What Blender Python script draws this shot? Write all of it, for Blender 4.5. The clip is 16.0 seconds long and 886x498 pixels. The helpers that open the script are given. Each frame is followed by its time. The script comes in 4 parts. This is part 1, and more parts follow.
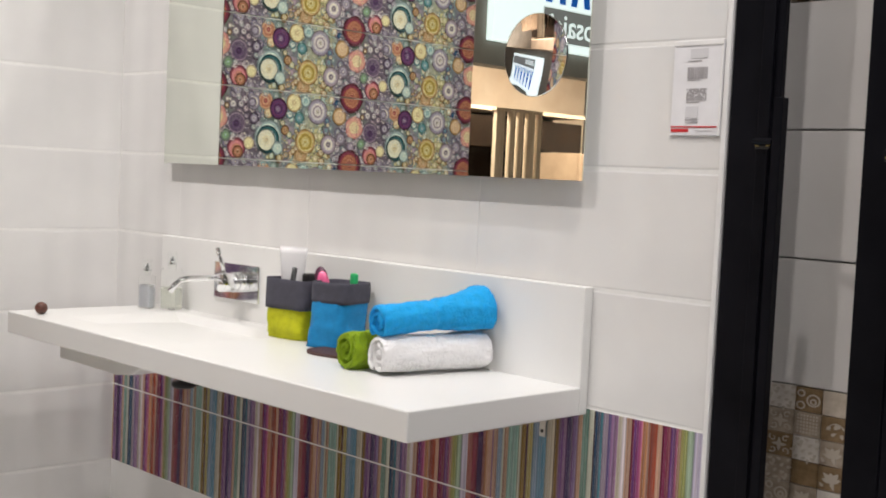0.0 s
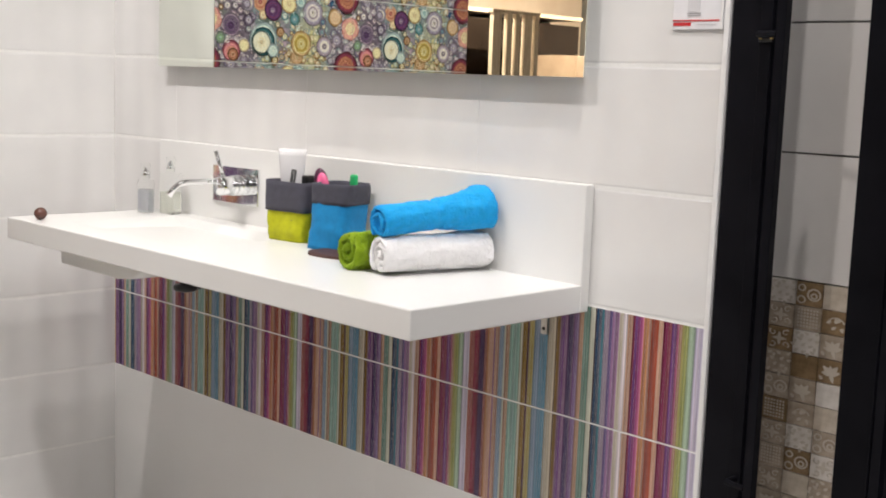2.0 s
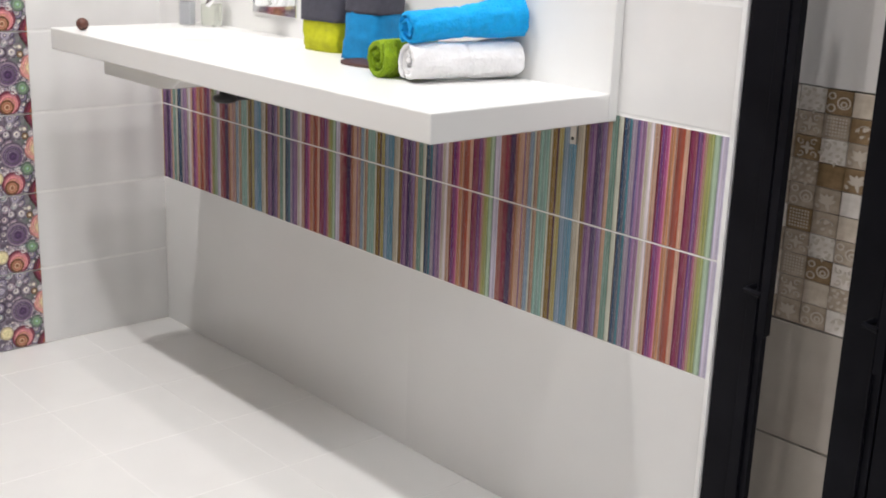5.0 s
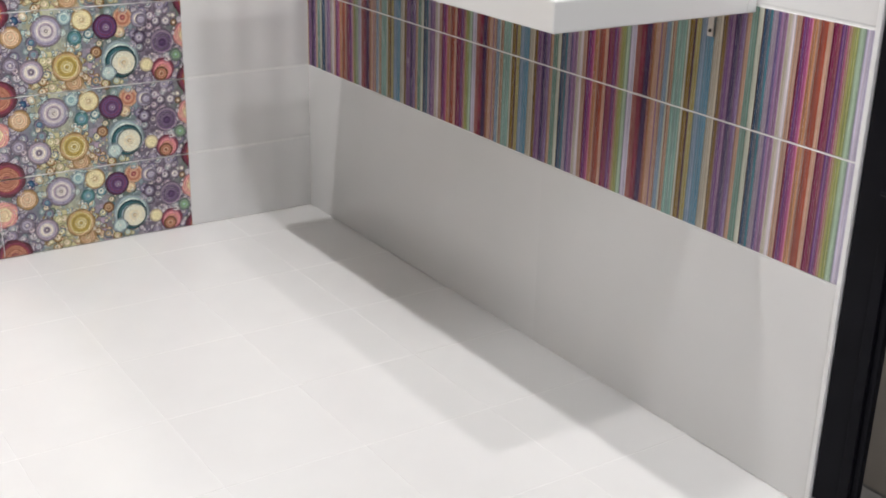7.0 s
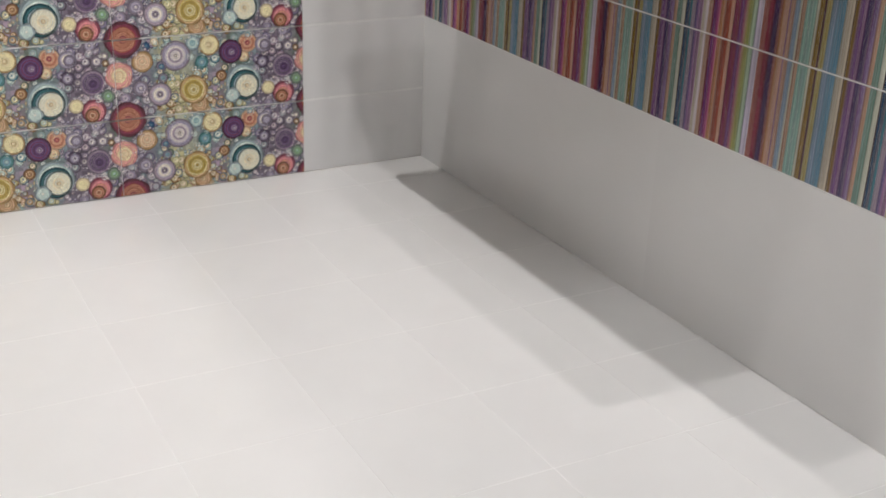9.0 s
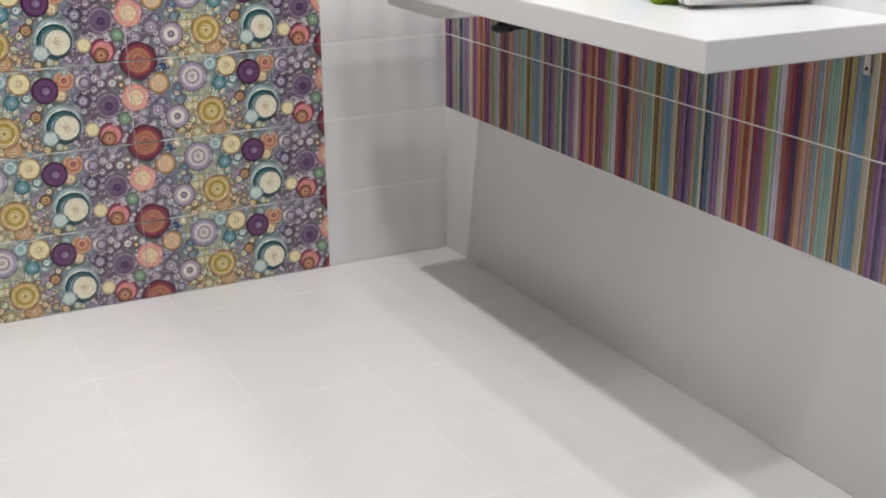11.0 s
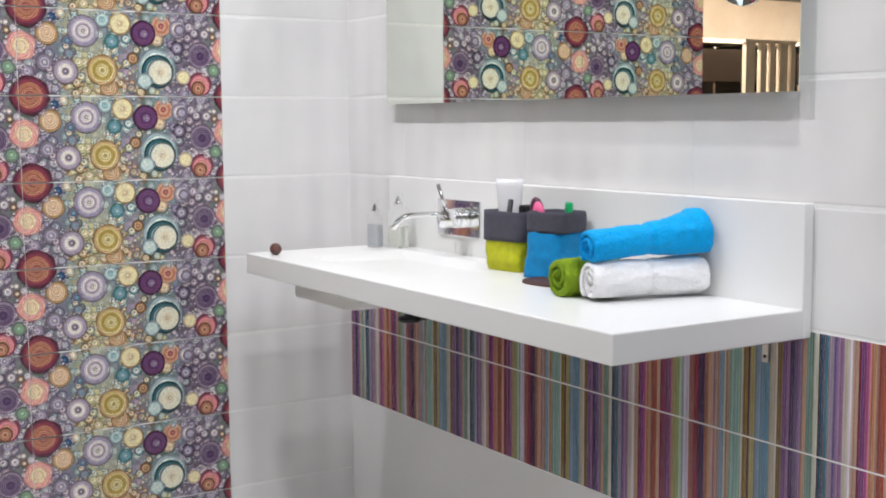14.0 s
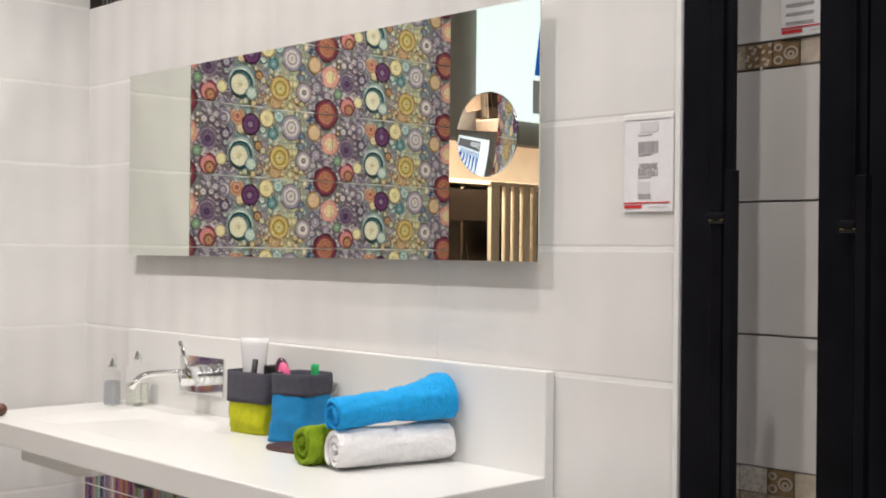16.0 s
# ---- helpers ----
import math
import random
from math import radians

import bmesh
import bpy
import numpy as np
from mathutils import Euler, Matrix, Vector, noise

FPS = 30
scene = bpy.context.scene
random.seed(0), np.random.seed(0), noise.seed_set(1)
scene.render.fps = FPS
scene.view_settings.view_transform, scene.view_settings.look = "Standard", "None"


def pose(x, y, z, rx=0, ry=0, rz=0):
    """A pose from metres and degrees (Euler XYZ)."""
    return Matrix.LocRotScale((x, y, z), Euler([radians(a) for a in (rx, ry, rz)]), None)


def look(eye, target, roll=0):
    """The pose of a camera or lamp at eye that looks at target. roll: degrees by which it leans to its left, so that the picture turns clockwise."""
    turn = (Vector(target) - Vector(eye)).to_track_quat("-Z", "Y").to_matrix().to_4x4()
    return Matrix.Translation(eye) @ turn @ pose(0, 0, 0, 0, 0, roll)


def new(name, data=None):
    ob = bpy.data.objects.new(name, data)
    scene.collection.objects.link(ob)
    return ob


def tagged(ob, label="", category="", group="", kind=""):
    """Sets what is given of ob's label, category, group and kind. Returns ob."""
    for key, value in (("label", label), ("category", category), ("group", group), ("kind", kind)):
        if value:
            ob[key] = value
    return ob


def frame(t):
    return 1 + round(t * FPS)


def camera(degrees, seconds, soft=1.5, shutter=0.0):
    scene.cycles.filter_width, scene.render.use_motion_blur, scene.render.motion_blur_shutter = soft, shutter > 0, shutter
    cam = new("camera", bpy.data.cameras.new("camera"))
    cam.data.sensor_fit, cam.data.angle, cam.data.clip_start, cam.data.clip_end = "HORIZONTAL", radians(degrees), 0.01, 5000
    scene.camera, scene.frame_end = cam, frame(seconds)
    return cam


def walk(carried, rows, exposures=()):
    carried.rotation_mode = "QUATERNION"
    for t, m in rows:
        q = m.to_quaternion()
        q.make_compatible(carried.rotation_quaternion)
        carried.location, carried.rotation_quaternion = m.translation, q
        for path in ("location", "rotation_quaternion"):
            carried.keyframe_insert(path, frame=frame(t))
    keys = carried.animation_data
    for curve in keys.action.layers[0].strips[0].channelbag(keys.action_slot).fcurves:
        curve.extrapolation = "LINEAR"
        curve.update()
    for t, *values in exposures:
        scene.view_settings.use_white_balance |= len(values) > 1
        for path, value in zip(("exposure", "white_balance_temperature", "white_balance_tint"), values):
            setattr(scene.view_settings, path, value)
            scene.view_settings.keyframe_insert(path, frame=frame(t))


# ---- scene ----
cam = camera(40.5, 16.0, 1.9)
EXPOSURES = [(0, -0.74, 6750, 11), (1, -0.65, 6750, 11), (3, -0.48, 6750, 11), (5.5, -0.36, 6450, 10), (6.5, -0.41, 6400, 10), (7.5, -0.51, 6400, 10),
             (8, -0.66, 6500, 10), (10.5, -0.69, 6450, 11), (12, -0.67, 6250, 11), (13.5, -0.62, 6150, 10), (15, -0.67, 6500, 11), (16, -0.7, 6850, 11)]
PATH = [
    (0, (2.803, -1.575, 1.17), (1.379, -0.175, 1.054), 2.7),
    (0.5, (2.803, -1.572, 1.166), (1.382, -0.174, 1.009), 2.4),
    (1, (2.799, -1.576, 1.161), (1.384, -0.175, 0.97), 2.4),
    (1.5, (2.796, -1.575, 1.16), (1.386, -0.175, 0.928), 2.2),
    (2, (2.796, -1.576, 1.158), (1.391, -0.179, 0.887), 2.1),
    (2.5, (2.794, -1.579, 1.151), (1.396, -0.182, 0.844), 2.1),
    (3, (2.788, -1.575, 1.148), (1.398, -0.181, 0.794), 1.7),
    (5.5, (2.872, -1.518, 1.118), (1.418, -0.283, 0.517), 2.3),
    (6, (2.873, -1.502, 1.116), (1.388, -0.327, 0.472), 1.8),
    (6.5, (2.887, -1.499, 1.109), (1.369, -0.383, 0.441), 1.9),
    (7, (2.889, -1.472, 1.112), (1.336, -0.437, 0.394), 1.4),
    (7.5, (2.884, -1.469, 1.099), (1.304, -0.5, 0.349), 1.7),
    (8, (2.883, -1.482, 1.075), (1.279, -0.568, 0.306), 2.3),
    (10.3, (2.881, -1.521, 1.109), (1.247, -0.656, 0.345), 1.3),
    (10.5, (2.866, -1.512, 1.089), (1.218, -0.643, 0.362), 0.9),
    (11, (2.854, -1.483, 1.107), (1.175, -0.617, 0.451), -0.4),
    (11.5, (2.881, -1.525, 1.118), (1.17, -0.65, 0.56), 0.1),
    (12, (2.906, -1.583, 1.128), (1.173, -0.7, 0.661), -0.2),
    (12.5, (2.904, -1.585, 1.132), (1.148, -0.713, 0.736), 0.0),
    (13, (2.899, -1.575, 1.136), (1.144, -0.673, 0.805), -0.1),
    (13.5, (2.881, -1.55, 1.137), (1.154, -0.58, 0.858), -0.2),
    (14, (2.843, -1.497, 1.13), (1.16, -0.437, 0.923), -0.3),
    (14.5, (2.844, -1.576, 1.142), (1.256, -0.368, 1.012), 0.4),
    (15, (2.84, -1.582, 1.178), (1.315, -0.291, 1.089), 1.0),
    (15.5, (2.826, -1.524, 1.179), (1.326, -0.201, 1.136), 1.1),
    (16, (2.821, -1.465, 1.19), (1.381, -0.077, 1.197), 0.6),
]
walk(cam, [(t, look(eye, target, roll)) for t, eye, target, roll in PATH],
     EXPOSURES)

# ---- light ----
world = bpy.data.worlds.new("world")
scene.world = world
world.use_nodes = True
world.node_tree.nodes["Background"].inputs[0].default_value = (0.9, 0.92, 1.0, 1)
world.node_tree.nodes["Background"].inputs[1].default_value = 0.02


def spot_light(name, eye, target, watts, size, blend, radius, colour=(0.98, 0.955, 0.945)):
    d = bpy.data.lights.new(name, "SPOT")
    d.energy, d.spot_size, d.spot_blend, d.shadow_soft_size, d.color = watts, radians(size), blend, radius, colour
    ob = new(name, d)
    ob.matrix_world = look(eye, target)
    return ob


def area_light(name, eye, target, watts, sx, sy, colour=(0.97, 0.97, 1.0)):
    d = bpy.data.lights.new(name, "AREA")
    d.shape, d.size, d.size_y, d.energy, d.color = "RECTANGLE", sx, sy, watts, colour
    ob = new(name, d)
    ob.matrix_world = look(eye, target)
    return ob


SPOTS = [  # eye, target, watts
    ((1.25, -1.07, 2.80), (0.95, -0.42, 0.0), 100),
    ((1.995, -0.552, 2.75), (1.10, -0.52, 0.0), 88),
    ((0.60, -1.07, 2.80), (0.12, -0.45, 0.5), 126),
    ((1.10, 0.455, 3.05), (1.20, -1.40, 0.0), 94),
]
for eye, target, watts in SPOTS:
    spot_light("spot_lamp_light", eye, target, watts, 102, 1.0, 0.027)
# unseen ceiling panels added as ambient fill, the one at x 3.7 strongest
FILL_PANELS = [(3.7, -1.0), (3.6, -4.2), (1.2, -3.6), (-1.2, -3.2), (1.0, 2.0)]
for px, py in FILL_PANELS:
    area_light("panel_fill", (px, py, 3.12), (px, py, 0), 70 if px > 3.65 else 19, 1.15, 0.55)
WARM = [(-4.0, -4.6), (-4.3, -6.6), (-4.0, -8.2)]
for px, py in WARM:
    area_light("warm_light", (px, py, 2.52), (px - 0.4, py, 0), 205, 0.5, 0.5, (1.0, 0.85, 0.71))


# ---- materials ----
def srgb(h):
    c = [int(h[i:i + 2], 16) / 255 for i in (0, 2, 4)]
    return tuple(v / 12.92 if v <= 0.04045 else ((v + 0.055) / 1.055) ** 2.4 for v in c)


class Mat:
    """A node material with a few shorthands."""

    def __init__(self, name, colour=(0.5, 0.5, 0.5), rough=0.5, metal=0.0, **more):
        self.m = bpy.data.materials.new(name)
        self.m.use_nodes = True
        self.t = self.m.node_tree
        self.b = self.t.nodes["Principled BSDF"]
        self.set("Base Color", (*colour, 1))
        self.set("Roughness", rough)
        self.set("Metallic", metal)
        for k, v in more.items():
            self.set(k.replace("_", " "), v)

    def set(self, key, value):
        self.b.inputs[key].default_value = value
        return self

    def node(self, kind, **props):
        n = self.t.nodes.new(kind)
        for k, v in props.items():
            setattr(n, k, v)
        return n

    def link(self, a, b):
        self.t.links.new(a, b)
        return self

    def coords(self, scale=(1, 1, 1), space="Object"):
        tc, mp = self.node("ShaderNodeTexCoord"), self.node("ShaderNodeMapping")
        mp.inputs["Scale"].default_value = scale
        self.link(tc.outputs[space], mp.inputs["Vector"])
        return mp.outputs["Vector"]

    def noise(self, scale, detail=4, stretch=(1, 1, 1), rough=0.55):
        n = self.node("ShaderNodeTexNoise")
        n.inputs["Scale"].default_value, n.inputs["Detail"].default_value, n.inputs["Roughness"].default_value = scale, detail, rough
        self.link(self.coords(stretch), n.inputs["Vector"])
        return n.outputs["Fac"]

    def ramp(self, fac, *stops):
        r = self.node("ShaderNodeValToRGB")
        e = r.color_ramp.elements
        while len(e) < len(stops):
            e.new(0.5)
        for el, (p, c) in zip(e, stops):
            el.position, el.color = p, (*c, 1)
        self.link(fac, r.inputs["Fac"])
        return r.outputs["Color"]

    def vary(self, fac, dark, light, lo=0.3, hi=0.7):
        return self.link(self.ramp(fac, (lo, dark), (hi, light)), self.b.inputs["Base Color"])

    def bump(self, fac, strength=0.2, distance=0.002):
        n = self.node("ShaderNodeBump")
        n.inputs["Strength"].default_value, n.inputs["Distance"].default_value = strength, distance
        self.link(fac, n.inputs["Height"])
        old = self.b.inputs["Normal"].links
        if old:
            self.link(old[0].from_socket, n.inputs["Normal"])
        return self.link(n.outputs["Normal"], self.b.inputs["Normal"])

    def rough_from(self, fac, lo, hi):
        r = self.ramp(fac, (0.3, (lo,) * 3), (0.7, (hi,) * 3))
        return self.link(r, self.b.inputs["Roughness"])

    def attribute(self, name):
        n = self.node("ShaderNodeAttribute", attribute_name=name)
        return n.outputs["Color"]

    def mix(self, a, b, fac, mode="MULTIPLY"):
        n = self.node("ShaderNodeMix", data_type="RGBA", blend_type=mode)
        for key, v in ((0, fac), (6, a), (7, b)):
            if hasattr(v, "is_output"):
                self.link(v, n.inputs[key])
            else:
                n.inputs[key].default_value = v
        return n.outputs[2]


def wavy(m, freq, strength, distance=0.003):
    """Soft upright waves in the glaze."""
    w = m.node("ShaderNodeTexWave", bands_direction="X", wave_profile="SIN")
    w.inputs["Scale"].default_value, w.inputs["Distortion"].default_value = freq, 1.6
    w.inputs["Detail"].default_value, w.inputs["Detail Scale"].default_value = 1.0, 0.6
    m.link(m.coords((1, 1, 0.25)), w.inputs["Vector"])
    return m.bump(w.outputs["Fac"], strength, distance)


GLAZE = Mat("white_glaze", (0.76, 0.75, 0.735), 0.17)
GLAZE.vary(GLAZE.noise(5, 3), (0.73, 0.72, 0.71), (0.79, 0.78, 0.765))
wavy(GLAZE, 3.4, 0.6, 0.004)
GLAZE.bump(GLAZE.noise(26, 2), 0.06, 0.002)
PANEL = Mat("white_panel", (0.72, 0.71, 0.695), 0.2)
PANEL.vary(PANEL.noise(2.2, 3), (0.7, 0.69, 0.675), (0.745, 0.735, 0.72))
PANEL.bump(PANEL.noise(9, 2), 0.05, 0.002)
FLOORTILE = Mat("floor_glaze", (0.76, 0.75, 0.73), 0.2)
FLOORTILE.vary(FLOORTILE.noise(3.2, 5), (0.73, 0.72, 0.70), (0.785, 0.775, 0.755))
FLOORTILE.rough_from(FLOORTILE.noise(6, 3), 0.14, 0.2)
GROUT = Mat("grout", (0.83, 0.82, 0.8), 0.8)
GROUT.vary(GROUT.noise(60, 4), (0.78, 0.77, 0.75), (0.86, 0.85, 0.83))
TRIM = Mat("white_trim", (0.82, 0.81, 0.8), 0.4)
TRIM.vary(TRIM.noise(20, 3), (0.79, 0.78, 0.77), (0.84, 0.83, 0.82))
PLASTER = Mat("plaster", (0.62, 0.61, 0.59), 0.8)
PLASTER.vary(PLASTER.noise(3, 5), (0.27, 0.265, 0.255), (0.33, 0.325, 0.315))
PLASTER.bump(PLASTER.noise(80, 4), 0.15)
FLOWER = Mat("flower_print", rough=0.1)
FLOWER.link(FLOWER.mix(FLOWER.attribute("Col"), FLOWER.ramp(FLOWER.noise(210, 6, (1, 1, 1), 0.7), (0.25, (0.7, 0.7, 0.62)), (0.75, (1.22, 1.2, 1.06))), 1.0), FLOWER.b.inputs["Base Color"])
FLOWER.bump(FLOWER.noise(150, 3), 0.22, 0.0015)
STRIPE = Mat("stripe_print", rough=0.26, Specular_IOR_Level=0.35)
STRIPE.link(STRIPE.mix(STRIPE.attribute("Col"), STRIPE.ramp(STRIPE.noise(110, 5, (1, 1, 0.06), 0.7), (0.25, (0.62,) * 3), (0.75, (1.3,) * 3)), 1.0), STRIPE.b.inputs["Base Color"])
STRIPE.bump(STRIPE.noise(140, 3, (1, 1, 0.05)), 0.2, 0.0012)
SOLID = Mat("solid_surface", (0.8, 0.795, 0.78), 0.3)
SOLID.vary(SOLID.noise(4, 4), (0.79, 0.785, 0.765), (0.81, 0.805, 0.79))
CHROME = Mat("chrome", (0.86, 0.87, 0.88), 0.06, 1.0)
CHROME.rough_from(CHROME.noise(40, 3), 0.04, 0.1)
STEEL = Mat("brushed_steel", (0.55, 0.55, 0.54), 0.34, 1.0)
STEEL.bump(STEEL.noise(90, 3, (1, 1, 0.1)), 0.08, 0.001)
MIRROR = Mat("mirror_glass", (0.80, 0.825, 0.755), 0.0, 1.0)
MIRRORROUND = Mat("round_mirror_glass", (0.9, 0.9, 0.88), 0.0, 1.0)
MIRRORSIDE = Mat("mirror_edge", (0.32, 0.36, 0.35), 0.2)
MIRRORSIDE.vary(MIRRORSIDE.noise(30, 2), (0.26, 0.3, 0.29), (0.38, 0.42, 0.41))
BLACK = Mat("black_lacquer", (0.006, 0.006, 0.008), 0.4, Specular_IOR_Level=0.07)
BLACK.vary(BLACK.noise(9, 4), (0.004, 0.004, 0.006), (0.008, 0.008, 0.011))
BLACK.rough_from(BLACK.noise(25, 4), 0.34, 0.5)
BLACKPLASTIC = Mat("black_plastic", (0.015, 0.015, 0.016), 0.3)
BLACKPLASTIC.bump(BLACKPLASTIC.noise(120, 2), 0.1, 0.0005)
BRASS = Mat("brass", (0.55, 0.42, 0.16), 0.35, 1.0)
PAPER = Mat("paper", (0.8, 0.79, 0.81), 0.6)
PAPER.vary(PAPER.noise(30, 3), (0.77, 0.76, 0.78), (0.83, 0.82, 0.84))
REDINK = Mat("red_ink", (0.62, 0.03, 0.035), 0.5)
GREYINK = Mat("grey_ink", (0.4, 0.38, 0.39), 0.6)
PALEINK = Mat("pale_ink", (0.66, 0.65, 0.67), 0.6)
GREIGE = Mat("greige_tile", (0.47, 0.44, 0.42), 0.32)
GREIGE.vary(GREIGE.noise(4, 6), (0.68, 0.65, 0.63), (0.76, 0.73, 0.71))
GREIGE.bump(GREIGE.noise(60, 3), 0.08, 0.001)
STONE = Mat("stone_tile", (0.34, 0.3, 0.26), 0.35)
STONE.vary(STONE.noise(5, 7), (0.34, 0.295, 0.25), (0.54, 0.49, 0.43), 0.25, 0.75)


def fabric(name, colour, fine=900, strength=0.5, spread=0.13, rough=0.95):
    m = Mat(name, colour, rough, Sheen_Weight=0.04)
    lo = tuple(c * (1 - spread) for c in colour)
    hi = tuple(min(1, c * (1 + spread)) for c in colour)
    m.vary(m.noise(70, 5), lo, hi, 0.25, 0.75)
    m.bump(m.noise(fine, 3), strength, 0.004)
    return m.bump(m.noise(45, 3), 0.3, 0.004)


TOWELBLUE = fabric("blue_terry", srgb("00a6ea"), 260, 0.9)
TOWELGREEN = fabric("green_terry", srgb("86a312"), 260, 0.9)
TOWELWHITE = fabric("white_terry", (0.89, 0.88, 0.885), 260, 0.8, 0.05)
CANVASGREY = fabric("grey_canvas", srgb("464550"), 1500, 0.3, 0.15)
CANVASYELLOW = fabric("yellow_canvas", srgb("b3b512"), 1500, 0.3, 0.15)
CANVASBLUE = fabric("teal_blue_canvas", srgb("007cb4"), 1500, 0.3, 0.15)
LEATHER = Mat("brown_leather", srgb("4a2f29"), 0.55)
LEATHER.bump(LEATHER.noise(400, 3), 0.3, 0.001)
WOODBALL = Mat("dark_wood", srgb("5a3630"), 0.4)
WOODBALL.vary(WOODBALL.noise(60, 4, (1, 1, 4)), srgb("47291f"), srgb("6d463c"))
CLEAR = Mat("clear_plastic", (0.97, 0.98, 0.97), 0.03, 0.0, Transmission_Weight=1.0, IOR=1.04)
LIQUID = Mat("pale_green_liquid", (0.93, 0.95, 0.88), 0.05, 0.0, Transmission_Weight=0.85, IOR=1.12)
GREYGEL = Mat("grey_blue_gel", (0.78, 0.8, 0.85), 0.12, 0.0, Transmission_Weight=0.3)
TUBE = Mat("frosted_tube", (0.86, 0.85, 0.86), 0.14, 0.0, Transmission_Weight=0.3)
PINK = Mat("pink_plastic", srgb("e86a98"), 0.25)
GREENPL = Mat("green_plastic", srgb("27b06a"), 0.3)
PLUM = Mat("plum_plastic", srgb("4c1f3a"), 0.3)
OAK = Mat("pale_wood", srgb("b99a72"), 0.5)
OAK.vary(OAK.noise(14, 5, (6, 6, 0.6)), srgb("bcae9b"), srgb("d6cab9"))
WALNUT = Mat("dark_cabinet", srgb("3a2a20"), 0.22)
WALNUT.vary(WALNUT.noise(4, 4), srgb("150f0c"), srgb("2a2019"))
CREAM = Mat("cream_wall", srgb("d6bda4"), 0.7)
CREAM.vary(CREAM.noise(2.5, 4), srgb("dccab8"), srgb("eadccd"))
DOORBEIGE = Mat("beige_door", srgb("a5917e"), 0.45)
DOORBEIGE.vary(DOORBEIGE.noise(5, 4), srgb("9b8775"), srgb("b09c88"))
FASCIA = Mat("taupe_fascia", (0.13, 0.118, 0.1), 0.7)
FASCIA.vary(FASCIA.noise(3, 4), (0.31, 0.285, 0.25), (0.37, 0.34, 0.30))
DARKFLOOR = Mat("showroom_floor", (0.3, 0.28, 0.26), 0.35)
DARKFLOOR.vary(DARKFLOOR.noise(3, 6), (0.26, 0.245, 0.225), (0.34, 0.32, 0.3))
CEILING = Mat("ceiling_white", (0.7, 0.69, 0.67), 0.9)
CEILING.vary(CEILING.noise(4, 3), (0.4, 0.395, 0.385), (0.46, 0.455, 0.445))
BLUEINK = Mat("blue_letter", srgb("1560c0"), 0.5, Emission_Color=(*srgb("1560c0"), 1), Emission_Strength=1.0)
BANDGREY = Mat("grey_band", (0.22, 0.23, 0.24), 0.5, Emission_Color=(0.22, 0.23, 0.24, 1), Emission_Strength=1.0)
LIGHTBOX = Mat("lightbox", (0.8, 0.85, 0.9), 0.4, Emission_Color=(0.78, 0.93, 1.0, 1), Emission_Strength=1.95)
FILLGLOW = Mat("fill_glow", (1, 1, 1), 0.4, Emission_Color=(1.0, 0.97, 0.94, 1), Emission_Strength=2)
WARMGLOW = Mat("warm_glow", (1, 1, 1), 0.4, Emission_Color=(1.0, 0.8, 0.55, 1), Emission_Strength=5)


# ---- mesh helpers ----
def mesh_of(name, bm, *mats, smooth=False):
    me = bpy.data.meshes.new(name)
    bm.normal_update()
    bm.to_mesh(me)
    bm.free()
    for m in mats:
        me.materials.append(m.m)
    if smooth:
        me.polygons.foreach_set("use_smooth", [True] * len(me.polygons))
    return me


def part(name, bm, material, parent=None, label="", smooth=False):
    ob = new(name, mesh_of(name, bm, material, smooth=smooth))
    ob.parent = parent
    return tagged(ob, label)


def thing(name, at, label, category, group="", rz=0.0, kind=""):
    ob = new(name)
    ob.empty_display_size = 0.05
    ob.matrix_basis = pose(*at, 0, 0, rz)
    return tagged(ob, label, category, group, kind)


def box(x0, y0, z0, x1, y1, z1, bevel=0.0, segs=2, into=None):
    bm = into or bmesh.new()
    made = bmesh.ops.create_cube(bm, size=1)["verts"]
    for v in made:
        v.co = Vector((x0 if v.co.x < 0 else x1, y0 if v.co.y < 0 else y1, z0 if v.co.z < 0 else z1))
    if bevel:
        edges = list({e for v in made for e in v.link_edges})
        bmesh.ops.bevel(bm, geom=edges, offset=bevel, segments=segs, affect="EDGES", profile=0.5)
    return bm


def lathe(profile, segs=32, at=(0, 0, 0), turn=None, into=None):
    """Turns (radius, height) pairs about z."""
    bm = into or bmesh.new()
    m = Matrix.Translation(at) @ (turn or Matrix())
    rings = []
    for r, h in profile:
        if r < 1e-6:
            rings.append([bm.verts.new(m @ Vector((0, 0, h)))])
        else:
            rings.append([bm.verts.new(m @ Vector((r * math.cos(a), r * math.sin(a), h))) for a in (2 * math.pi * i / segs for i in range(segs))])
    for a, b in zip(rings, rings[1:]):
        for i in range(segs):
            j = (i + 1) % segs
            f = [a[i % len(a)], a[j % len(a)], b[j % len(b)], b[i % len(b)]]
            f = list(dict.fromkeys(f))
            if len(f) > 2:
                bm.faces.new(f)
    return bm


def tube(points, radius, segs=14, into=None):
    """A round rod along points, with closed ends."""
    bm = into or bmesh.new()
    pts = [Vector(p) for p in points]
    rings = []
    for i, p in enumerate(pts):
        d = (pts[min(i + 1, len(pts) - 1)] - pts[max(i - 1, 0)]).normalized()
        u = d.orthogonal().normalized() if abs(d.x) > 0.9 else d.cross(Vector((1, 0, 0))).normalized()
        w = d.cross(u)
        r = radius[i] if isinstance(radius, (list, tuple)) else radius
        rings.append([bm.verts.new(p + r * (u * math.cos(a) + w * math.sin(a))) for a in (2 * math.pi * k / segs for k in range(segs))])
    for a, b in zip(rings, rings[1:]):
        for i in range(segs):
            bm.faces.new((a[i], a[(i + 1) % segs], b[(i + 1) % segs], b[i]))
    bm.faces.new(rings[0][::-1])
    bm.faces.new(rings[-1])
    return bm


